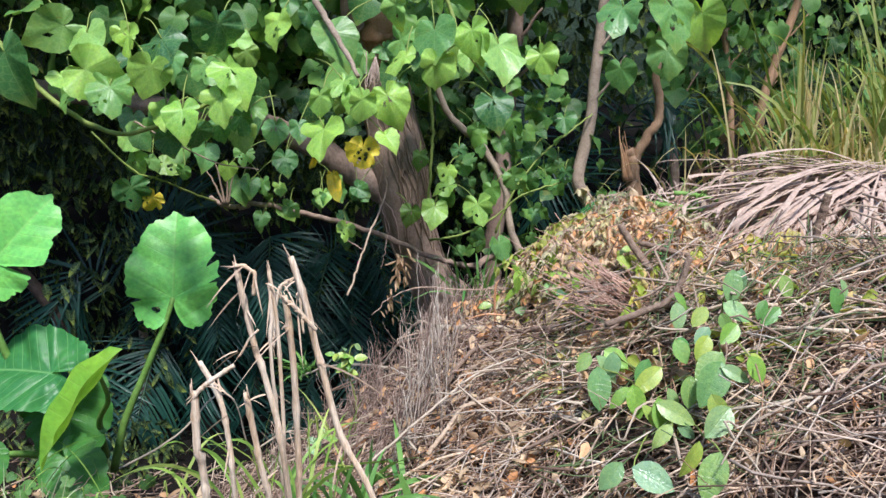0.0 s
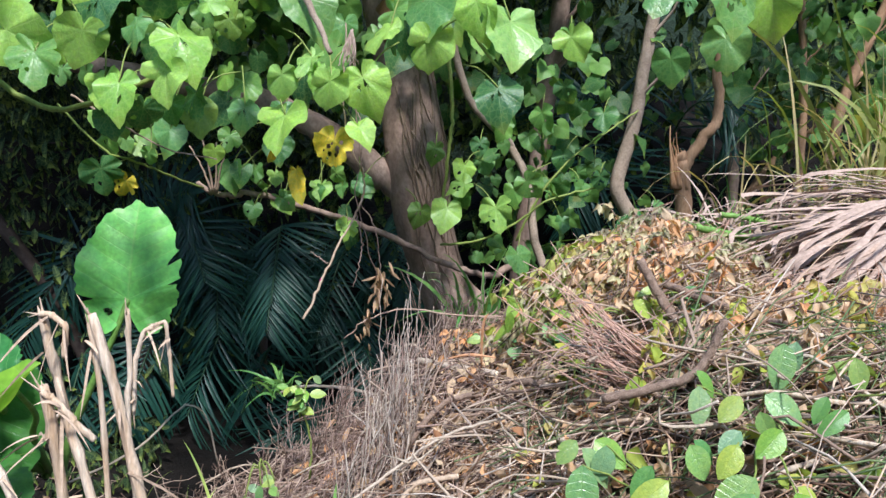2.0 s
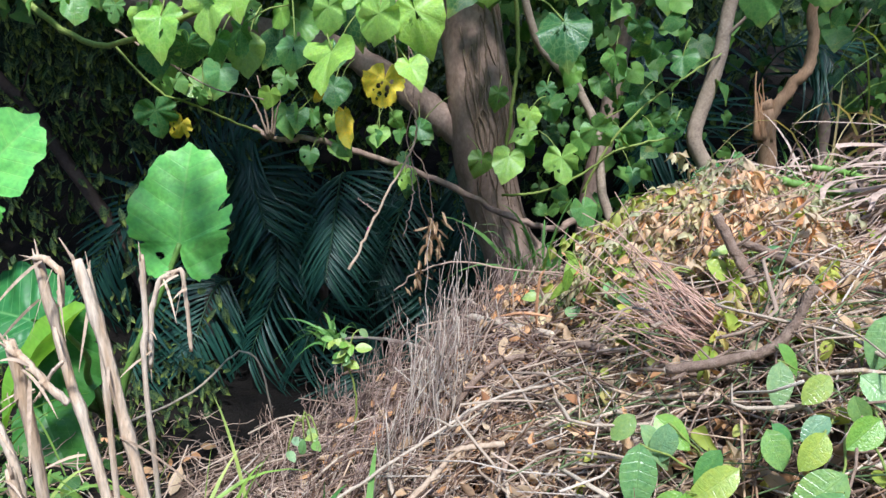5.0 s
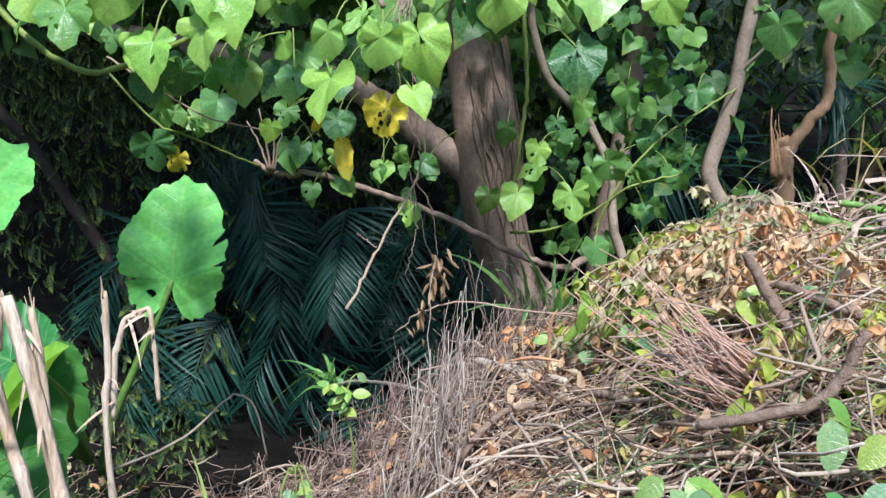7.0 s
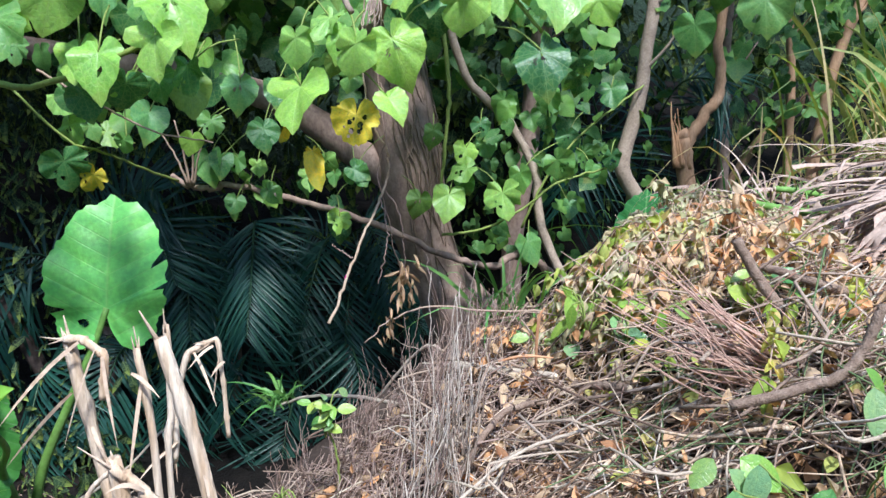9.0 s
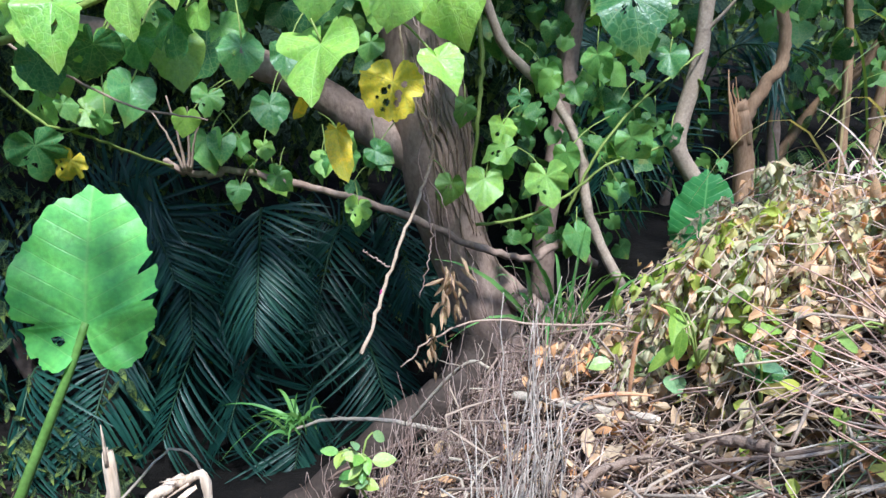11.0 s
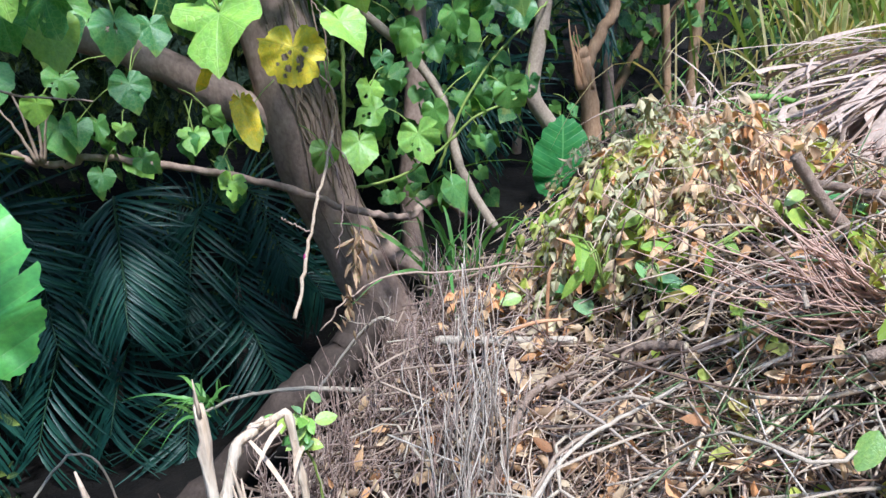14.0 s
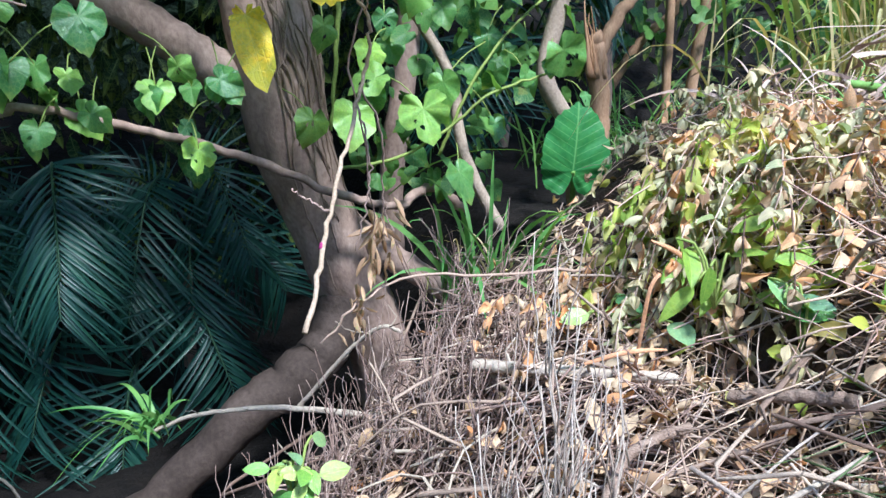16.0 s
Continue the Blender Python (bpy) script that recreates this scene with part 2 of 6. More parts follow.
WHITE_WOOD = rough_material("bleached_wood", [(0.36, 0.29, 0.22), (0.50, 0.42, 0.33), (0.60, 0.52, 0.42)], scale=30.0, by_piece=0.2)
FRESH_CUT = rough_material("fresh_cut_wood", [(0.62, 0.50, 0.34), (0.74, 0.64, 0.48)], scale=60.0, by_piece=0.1, relief=0.2)
VINE_DRY = rough_material("dry_vine_bark", [(0.30, 0.21, 0.13), (0.46, 0.35, 0.25), (0.56, 0.46, 0.35)], scale=30.0, by_piece=0.1)
BRANCH_BARK = rough_material("cut_branch_bark", [(0.13, 0.085, 0.06), (0.28, 0.20, 0.15), (0.42, 0.33, 0.26)], scale=55.0, by_piece=0.0, relief=1.0)
RUST = rough_material("rust_dry_leaf", [(0.40, 0.17, 0.08), (0.56, 0.29, 0.15), (0.66, 0.44, 0.28)], scale=30.0, by_piece=0.3, rough=0.7)
GREEN_STEM = rough_material("dark_green_stem", [(0.06, 0.11, 0.04), (0.13, 0.19, 0.075), (0.20, 0.24, 0.12)], scale=20.0, by_piece=0.3, rough=0.6, relief=0.3)
CANE = rough_material("dead_cane", [(0.30, 0.17, 0.09), (0.60, 0.43, 0.28), (0.78, 0.66, 0.52), (0.84, 0.77, 0.67)], single=True, scale=48.0, stretch=(1, 1, 0.16), by_piece=0.15, relief=0.9)
SHEATH = rough_material("dry_sheath", [(0.42, 0.28, 0.175), (0.60, 0.45, 0.32), (0.69, 0.56, 0.44)], scale=25.0, by_piece=0.5)
DRY_PALM = rough_material("dry_palm_strip", [(0.30, 0.20, 0.155), (0.46, 0.34, 0.275), (0.58, 0.47, 0.39)], scale=14.0, by_piece=0.7, rough=0.7)
# Soil tones taken down almost to black, standing for shade in the hollow.
SOIL_SHADED = rough_material("litter_soil_shaded", [(0.003, 0.0025, 0.002), (0.008, 0.0062, 0.005), (0.020, 0.015, 0.0115)], scale=7.0, by_piece=0.0, relief=1.0, depth=0.03)
# Brown litter toned down so gaps between twigs look shadowed.
LITTER_SHADED = rough_material("matted_litter_shaded", [(0.02, 0.013, 0.009), (0.055, 0.036, 0.024), (0.12, 0.08, 0.055)], scale=24.0, by_piece=0.0, relief=1.0, depth=0.02)
STALK = rough_material("green_stalk", [(0.10, 0.22, 0.04), (0.17, 0.32, 0.07), (0.24, 0.40, 0.12)], scale=8.0, by_piece=0.1, rough=0.45, relief=0.2)
VINE = rough_material("green_vine", [(0.18, 0.24, 0.05), (0.30, 0.38, 0.10)], scale=20.0, by_piece=0.3, rough=0.6, relief=0.2)
HEDGE = rough_material("distant_growth_shaded", [(0.006, 0.012, 0.008), (0.013, 0.028, 0.016), (0.03, 0.058, 0.035)], scale=3.0, by_piece=0.0, relief=1.0, depth=0.1)
PAINT = rough_material("pink_mark", [(0.30, 0.03, 0.14), (0.42, 0.05, 0.2)], scale=30.0, by_piece=0.1)


# ---- mesh helpers ----
def solid(name, verts, faces, mat, uv=None, smooth=True):
    """A mesh from arrays: verts (n, 3), faces (m, 3 or 4), uv (n, 2)."""
    verts, faces = np.asarray(verts, np.float32), np.asarray(faces, np.int32)
    me = bpy.data.meshes.new(name)
    k = faces.shape[1]
    me.vertices.add(len(verts)), me.loops.add(faces.size), me.polygons.add(len(faces))
    me.vertices.foreach_set("co", verts.ravel())
    me.loops.foreach_set("vertex_index", faces.ravel())
    me.polygons.foreach_set("loop_start", np.arange(0, faces.size, k, dtype=np.int32))
    me.polygons.foreach_set("use_smooth", np.full(len(faces), smooth))
    if uv is not None:
        me.uv_layers.new(name="UVMap").data.foreach_set("uv", np.asarray(uv, np.float32)[faces.ravel()].ravel())
    me.update(calc_edges=True)
    me.materials.append(mat)
    return me


SPOT = {}


def part(name, me, parent, label="", m=None, kind=""):
    """A mesh as one part of a thing; m is its pose in the world."""
    ob = new(name, me)
    ob.parent = parent
    SPOT[ob] = m or Matrix()
    ob.matrix_basis = SPOT[parent].inverted() @ SPOT[ob]
    return tagged(ob, label=label, kind=kind)


def thing(name, label, category, at=(0, 0, 0), group="", kind=""):
    ob = new(name)
    ob.location = at
    ob.empty_display_size = 0.1
    SPOT[ob] = Matrix.Translation(at)
    return tagged(ob, label, category, group, kind)


def spline(points, n):
    """n points on a smooth curve through the given ones."""
    p = np.asarray(points, float)
    p = np.vstack([2 * p[0] - p[1], p, 2 * p[-1] - p[-2]])
    out = []
    for s in np.linspace(0, len(p) - 3 - 1e-6, n):
        i, f = int(s), s - int(s)
        a, b, c, d = p[i:i + 4]
        out.append(0.5 * (2 * b + (c - a) * f + (2 * a - 5 * b + 4 * c - d) * f * f + (3 * b - a - 3 * c + d) * f ** 3))
    return np.array(out)


def tubes(lines, radii, sides=5):
    """Closed tubes along many lines at once: lines (n, m, 3), radii (n, m). Quads, with uv along the tube."""
    lines, radii = np.asarray(lines, float), np.asarray(radii, float)
    n, m, _ = lines.shape
    d = np.gradient(lines, axis=1)
    d /= np.linalg.norm(d, axis=2, keepdims=True) + 1e-9
    ref = np.eye(3)[np.abs(d).max(axis=1).argmin(axis=1)][:, None]
    u = np.cross(d, np.broadcast_to(ref, d.shape))
    u /= np.linalg.norm(u, axis=2, keepdims=True) + 1e-9
    v = np.cross(d, u)
    a = np.arange(sides) * 2 * math.pi / sides
    ring = u[:, :, None] * np.cos(a)[:, None] + v[:, :, None] * np.sin(a)[:, None]
    verts = lines[:, :, None] + ring * radii[:, :, None, None]
    ids = np.arange(n * m * sides).reshape(n, m, sides)
    nxt = np.roll(ids, -1, axis=2)
    quads = np.stack([ids[:, :-1], nxt[:, :-1], nxt[:, 1:], ids[:, 1:]], -1).reshape(-1, 4)
    verts, caps = verts.reshape(-1, 3), []
    if sides == 4:
        caps = [ids[:, 0, ::-1], ids[:, -1]]
    elif sides >= 5:
        h = [0, 1, 2, 3]
        for end, flip in ((0, True), (m - 1, False)):
            loop = ids[:, end, ::-1] if flip else ids[:, end]
            for k in range(1, sides - 1, 2):
                k2 = min(k + 2, sides - 1)
                caps.append(np.stack([loop[:, 0], loop[:, k], loop[:, k + 1], loop[:, k2]], -1) if k2 > k + 1 else np.stack([loop[:, 0], loop[:, k], loop[:, k + 1], loop[:, k + 1]], -1))
    caps = [c for c in caps if not (c[:, 2] == c[:, 3]).any()]
    return verts, np.vstack([quads, *caps]) if caps else quads


def tube(points, r0, r1, sides=8, n=14, wob=0.0, bulge=0.0):
    """One bent, tapering branch."""
    p = spline(points, n)
    if wob:
        p = p + rng.normal(0, wob, p.shape)
    r = np.linspace(r0, r1, n) * (1 + bulge * rng.normal(0, 1, n))
    return tubes(p[None], r[None], sides)


def spread(base, faces, uv, mats):
    """Copies of one small mesh at many poses: mats (n, 4, 4)."""
    n, k = len(mats), len(base)
    v = np.einsum("nij,kj->nki", mats[:, :3, :3], base) + mats[:, None, :3, 3]
    f = np.asarray(faces)[None] + (np.arange(n) * k)[:, None, None]
    return v.reshape(-1, 3), f.reshape(-1, f.shape[-1]), np.tile(uv, (n, 1))


def frames(places, tips, faces_to, sizes):
    """Poses for blades: +y along the tip, +z towards faces_to."""
    y = tips / (np.linalg.norm(tips, axis=1, keepdims=True) + 1e-9)
    z = faces_to - y * (faces_to * y).sum(1, keepdims=True)
    z /= np.linalg.norm(z, axis=1, keepdims=True) + 1e-9
    x = np.cross(y, z)
    m = np.zeros((len(places), 4, 4))
    m[:, :3, 0], m[:, :3, 1], m[:, :3, 2] = x * sizes[:, None], y * sizes[:, None], z * sizes[:, None]
    m[:, :3, 3], m[:, 3, 3] = places, 1
    return m


HEART = [(0, 0.86), (7, 0.75), (18, 0.66), (35, 0.60), (60, 0.555), (90, 0.51), (115, 0.46), (140, 0.40), (158, 0.34), (170, 0.23), (176, 0.12)]
ARROW = [(0, 1.0), (12, 0.93), (25, 0.82), (40, 0.70), (58, 0.61), (75, 0.54), (90, 0.49), (110, 0.46), (130, 0.46), (148, 0.42), (160, 0.33), (170, 0.16), (176, 0.06)]


def fan_leaf(profile, n, rings, seed, cup=0.12, droop=0.22, wave=0.02, ragged=0.02, bites=0, holes=0, cuts=(), pits=()):
    """A blade that spreads from its stalk, about one long, tip along +y; triangles, with flat coordinates as uv."""
    r = np.random.default_rng(seed)
    a = np.linspace(-176, 176, n)
    rad = np.interp(np.abs(a), [p[0] for p in profile], [p[1] for p in profile]) * (1 + r.normal(0, ragged, n))
    for _ in range(bites):
        c = r.uniform(-140, 140)
        rad *= 1 - r.uniform(0.15, 0.4) * np.exp(-((a - c) / r.uniform(5, 12)) ** 2)
    for c, deep, wide in cuts:
        rad *= 1 - deep * np.exp(-((a - c) / wide) ** 4)
    s = np.linspace(0, 1, rings + 1)[1:] ** 0.8
    x = np.sin(np.radians(a))[None] * rad[None] * s[:, None]
    y = np.cos(np.radians(a))[None] * rad[None] * s[:, None]
    ph = r.uniform(0, 6)
    z = cup * np.abs(x) - droop * (y.clip(0) ** 2) - 0.1 * (y.clip(None, 0) ** 2) + wave * (np.sin(np.radians(a) * 3 + ph) + 0.8 * np.sin(np.radians(a) * 5 + 2 * ph) + 0.35 * np.sin(np.radians(a) * 11))[None] * s[:, None] ** 1.6 - 0.12 * x ** 2
    pts = np.vstack([[0, 0, 0], np.stack([x, y, z], -1).reshape(-1, 3)])
    ids = 1 + np.arange(rings * n).reshape(rings, n)
    tris = [np.stack([np.zeros(n - 1, int), ids[0, 1:], ids[0, :-1]], -1)]
    for k in range(rings - 1):
        p, q, u, w = ids[k, :-1], ids[k, 1:], ids[k + 1, 1:], ids[k + 1, :-1]
        tris += [np.stack([p, q, u], -1), np.stack([p, u, w], -1)]
    tris = np.vstack(tris)
    for _ in range(holes):
        c = r.uniform(-0.25, 0.25), r.uniform(0.02, 0.4)
        mid = pts[tris].mean(1)
        tris = tris[np.hypot(mid[:, 0] - c[0], (mid[:, 1] - c[1])) > r.uniform(0.04, 0.075)]
    for cx, cy, size in pits:
        mid = pts[tris].mean(1)
        tris = tris[np.hypot(mid[:, 0] - cx, mid[:, 1] - cy) > size]
    return pts, tris, pts[:, :2].copy()


def long_leaf(n, across, wide, curl=0.15, fold=0.25, point=0.8, twist=0.0):
    """A pointed blade one long, +y to the tip: quads turned to triangles, uv = (x / 2, y)."""
    v = np.linspace(0, 1, n)
    w = wide * 0.5 * np.sin(math.pi * v ** point) ** 0.75 + 0.004
    u = np.linspace(-1, 1, across)
    x = u[None] * w[:, None]
    y = np.repeat(v[:, None], across, 1)
    z = fold * np.abs(x) - curl * y ** 2
    if twist:
        x, z = x * np.cos(twist * y) - z * np.sin(twist * y) * 0.3, z + x * np.sin(twist * y)
    pts = np.stack([x, y, z], -1).reshape(-1, 3)
    ids = np.arange(n * across).reshape(n, across)
    p, q, s, t = ids[:-1, :-1].ravel(), ids[:-1, 1:].ravel(), ids[1:, 1:].ravel(), ids[1:, :-1].ravel()
    tris = np.vstack([np.stack([p, q, s], -1), np.stack([p, s, t], -1)])
    flat = np.stack([x * 0.5, y], -1).reshape(-1, 2)
    return pts, tris, flat


def blades(roots, heads, width, bend, n=6):
    """Grass: ribbons from roots (n, 3) along heads (n, 3), bent down by bend (n)."""
    k = len(roots)
    s = np.linspace(0, 1, n)
    ln = np.linalg.norm(heads, axis=1)
    mid = roots[:, None] + heads[:, None] * s[None, :, None]
    mid[:, :, 2] -= (bend * ln)[:, None] * s[None] ** 2.2
    out = heads[:, :2] + rng.normal(0, 0.02, (k, 2))
    mid[:, :, :2] += out[:, None] * (0.5 * bend)[:, None, None] * (s ** 2)[None, :, None]
    side = np.cross(heads, rng.normal(0, 1, (k, 3)))
    side /= np.linalg.norm(side, axis=1, keepdims=True) + 1e-9
    w = np.asarray(width)[:, None] * (np.sin(math.pi * (0.12 + 0.88 * s) ** 0.8) ** 0.8 * 0.5 + 0.02)[None]
    a, b = mid - side[:, None] * w[:, :, None], mid + side[:, None] * w[:, :, None]
    c = mid + np.array([0, 0, -0.25]) * w[:, :, None]
    pts = np.stack([a, c, b], 2).reshape(-1, 3)
    ids = np.arange(k * n * 3).reshape(k, n, 3)
    q = np.concatenate([np.stack([ids[:, :-1, i], ids[:, :-1, i + 1], ids[:, 1:, i + 1], ids[:, 1:, i]], -1).reshape(-1, 4) for i in (0, 1)])
    uv = np.stack([np.tile([-0.3, 0, 0.3], k * n), np.repeat(np.tile(s, k), 3)], -1)
    return pts, q, uv


def sm(t):
    t = np.clip(t, 0, 1)
    return t * t * (3 - 2 * t)


# ---- the ground ----
def heap(x, y):
    """Top of the heap of cuttings and of the bank under it."""
    z = 0.46 + 0.44 * x + 0.10 * (y - 2.7) - 0.10 * sm((0.15 - x) / 0.5) + 0.09 * sm((x - 0.45) / 0.3)
    z = z + 0.13 * np.exp(-((x - 0.58) / 0.28) ** 2 - ((y - 2.2) / 0.35) ** 2)
    z = z + 0.11 * np.exp(-((x - 0.12) / 0.22) ** 2 - ((y - 2.85) / 0.3) ** 2)
    top = np.minimum(0.91 + 0.25 * (x - 0.36), 1.01)
    k = sm((x - 0.32) / 0.2) * sm((y - 2.3) / 0.45) * (1 - sm((y - 3.1) / 0.4) * sm((0.85 - x) / 0.4))
    z = z + k * np.maximum(0, top - z)
    return np.clip(z, 0.0, 1.01 + 0.03 * x) - 0.11 * sm((x - 0.8) / 0.25) * sm((y - 2.2) / 0.3)


def brink(x):
    """How far back the bank reaches before it falls into the hollow."""
    return np.interp(x, [-3, -1.2, -0.45, -0.15, 0.3, 0.8, 2.0], [2.8, 2.85, 3.05, 3.25, 3.55, 3.75, 3.9])


def land(x, y):
    low = -0.85 + 1.25 * sm((x + 0.3) / 1.3) + 0.45 * sm((-x - 2.2) / 1.5)
    k = sm((y - brink(x)) / 0.55)
    z = heap(x, y) * (1 - k) + low * k
    return z + 1.3 * sm((y - 6.3) / 2.5) * (1 - sm((y - 12) / 6))


def uneven(x, y, scale, size, shift=0.0):
    return np.array([noise.fractal((a * scale + shift, b * scale, shift), 1.0, 2.0, 4) for a, b in zip(x.ravel(), y.ravel())]).reshape(x.shape) * size


gx = np.concatenate([np.linspace(-60, -4.2, 14), np.linspace(-4, 4, 110), np.linspace(4.2, 60, 14)])
gy = np.concatenate([np.linspace(-60, -1.2, 14), np.linspace(-1, 9, 130), np.linspace(9.4, 60, 14)])
X, Y = np.meshgrid(gx, gy)
Z = land(X, Y) + uneven(X, Y, 2.2, 0.05) - 0.05
gid = np.arange(X.size).reshape(X.shape)
quads = np.stack([gid[:-1, :-1], gid[:-1, 1:], gid[1:, 1:], gid[1:, :-1]], -1).reshape(-1, 4)
ground = new("ground", solid("ground", np.stack([X, Y, Z], -1).reshape(-1, 3), quads, SOIL_SHADED))
tagged(ground, "dark bare soil with leaf litter, deepened for shade, sloping into a hollow", "ground", kind="structure")

# distant growth closing the place behind, deep shade put into its colour
a = np.linspace(-math.pi, math.pi, 120)
h = np.linspace(-0.5, 5.5, 20)
A, H = np.meshgrid(a, h)
R = 11.0 + uneven(np.cos(A) * 6, H + np.sin(A) * 6, 0.9, 1.0, 3.0)
quads = np.arange(A.size).reshape(A.shape)
quads = np.stack([quads[:-1, :-1], quads[:-1, 1:], quads[1:, 1:], quads[1:, :-1]], -1).reshape(-1, 4)
# the unseen half, behind the viewer, is added to block low sky light
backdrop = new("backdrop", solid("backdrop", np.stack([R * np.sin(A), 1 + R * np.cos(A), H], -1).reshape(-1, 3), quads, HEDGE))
tagged(backdrop, "dense growth closing the clearing, shade in its colour, unseen half blocking sky", "backdrop", kind="structure")


# ---- leaves shared by several plants ----
LONGER = [(0, 0.87), (6, 0.78), (16, 0.69), (34, 0.60), (60, 0.53), (90, 0.48), (118, 0.43), (145, 0.37), (160, 0.30), (172, 0.18), (176, 0.10)]
BLUNT = [(0, 0.76), (9, 0.68), (24, 0.62), (45, 0.58), (70, 0.55), (95, 0.52), (120, 0.47), (142, 0.41), (160, 0.34), (171, 0.22), (176, 0.12)]
HEARTS = [fan_leaf((HEART, LONGER, BLUNT)[i % 3], 41, 7, 20 + i, cup=(0.08, 0.16, 0.18, -0.12, 0.22, 0.16, 0.12, 0.28, 0.05)[i], droop=(0.15, 0.5, 0.25, 0.55, 0.2, 0.4, 0.3, 0.35, 0.6)[i], wave=(0.04, 0.055, 0.06, 0.07, 0.06, 0.075, 0.06, 0.05, 0.075)[i], ragged=0.02, bites=(0, 1, 2, 0, 0, 3, 1, 0, 1)[i], holes=(0, 1, 0, 2, 0, 2, 4, 0, 1)[i]) for i in range(9)]
HEART_SMALL = [fan_leaf(HEART, 19, 3, 40 + i, cup=0.1 * i, droop=0.15 + 0.12 * i, wave=0.05, ragged=0.03, bites=i % 3) for i in range(4)]
HOLED = fan_leaf([(0, 0.60), (20, 0.60), (45, 0.60), (75, 0.55), (105, 0.50), (135, 0.45), (160, 0.36), (172, 0.22), (176, 0.12)], 81, 20, 77, ragged=0.03, wave=0.05, cuts=((-62, 0.22, 5), (35, 0.1, 5), (110, 0.14, 6)), pits=((-0.13, 0.18, 0.07), (-0.11, 0.32, 0.055), (-0.16, 0.26, 0.04), (0.07, 0.32, 0.06), (0.13, 0.15, 0.06), (0.05, 0.08, 0.035), (-0.2, 0.02, 0.05), (0.12, 0.44, 0.035), (0.24, 0.26, 0.03)))


def heart_mesh(shape, mat):
    return solid("leaf", shape[0], shape[1], mat, shape[2])


GREEN_LEAVES = [heart_mesh(s, LEAF_ONE) for s in HEARTS]
BRIGHT_LEAVES = [heart_mesh(s, LEAF_BRIGHT) for s in HEARTS]
TORN = fan_leaf([(0, 1.0), (15, 0.8), (35, 0.42), (60, 0.28), (100, 0.2), (150, 0.14), (176, 0.05)], 45, 5, 91, cup=0.5, droop=0.4, wave=0.06, ragged=0.07, bites=4)
YELLOW_LEAVES = [heart_mesh(HOLED, LEAF_YELLOW), heart_mesh(TORN, LEAF_YELLOW), heart_mesh(HEARTS[5], LEAF_YELLOW)]


def hang_leaf(parent, mesh, x, y, z, long, turn, tilt=0.0, label=""):
    """One hanging leaf: middle at (x, y, z), its tip turned by turn degrees from straight down, its face to the open side."""
    k = math.radians(turn)
    tip = Vector((math.sin(k), -0.25 + 0.45 * math.sin(z * 31 + x * 5), -math.cos(k))).normalized()
    up = Vector((0.85 * math.sin(x * 43 + z * 17), -1.0, 0.7 + tilt + 0.8 * math.sin(x * 31 + z * 37)))
    at = Vector((x, y, z)) - tip * (0.18 * long)
    m = frames(np.array([at]), np.array([tip]), np.array([up]), np.array([long * 0.86]))[0]
    return part("leaf", mesh, parent, label, Matrix(m.tolist()))


def leaf_cloud(name, parent, places, sizes, mat, shapes, down=0.8, loose=0.5):
    """Many leaves of one crown, too many to count."""
    n = len(places)
    tips = np.stack([rng.normal(0, 0.6, n), rng.normal(-0.2, 0.4, n), rng.normal(-down, 0.35, n)], -1)
    to = np.stack([rng.normal(0, loose, n), rng.normal(-0.9, loose, n), rng.normal(0.6, loose, n)], -1)
    mats = frames(places, tips, to, sizes)
    pick = rng.integers(0, len(shapes), n)
    vs, fs, us, k = [], [], [], 0
    for i, (b, t, u) in enumerate(shapes):
        if not (pick == i).any():
            continue
        v, f, w = spread(b, t, u, mats[pick == i])
        vs.append(v), fs.append(f + k), us.append(w)
        k += len(v)
    return part(name, solid(name, np.vstack(vs), np.vstack(fs), mat, np.vstack(us)), parent, kind="stuff")


# ---- the large tree over the hollow ----
tree = thing("tree", "large broad-leaved tree with thick brown trunk over the hollow", "tree", (0, 5.1, -0.5))


def trunk_mesh():
    p = spline([(0.25, 5.1, -0.75), (0.13, 5.06, -0.2), (0.01, 5.02, 0.1), (-0.06, 5.0, 0.25), (-0.11, 5.0, 0.41), (-0.19, 5.0, 0.6), (-0.26, 5.0, 0.83), (-0.285, 5.0, 1.0), (-0.31, 5.0, 1.2), (-0.42, 5.05, 1.75), (-0.52, 5.1, 2.2), (-0.5, 5.2, 2.8), (-0.4, 5.3, 3.6)], 80)
    z = p[:, 2]
    r = np.interp(z, [-0.75, -0.2, 0.1, 0.25, 0.41, 0.6, 0.83, 1.0, 1.2, 1.8, 2.4, 3.6], [0.16, 0.15, 0.152, 0.155, 0.157, 0.157, 0.172, 0.182, 0.185, 0.165, 0.15, 0.09])
    v, f = tubes(p[None], r[None], 36)
    ang = np.tile(np.arange(36) * 2 * math.pi / 36, 80)
    zz = np.repeat(z, 36)
    c = np.repeat(p, 36, axis=0)
    flute = 0.03 * np.sin(ang * 5 + zz * 1.1) * (0.3 + 0.35 * sm((0.5 - zz) / 0.9)) + 0.015 * np.sin(ang * 9 - zz * 2.2)
    lump = np.array([noise.fractal((q[0] * 5, q[1] * 5, q[2] * 2.5), 1.0, 2.0, 4) for q in v]) * 0.07
    return c + (v - c) * (1 + flute + lump)[:, None], f


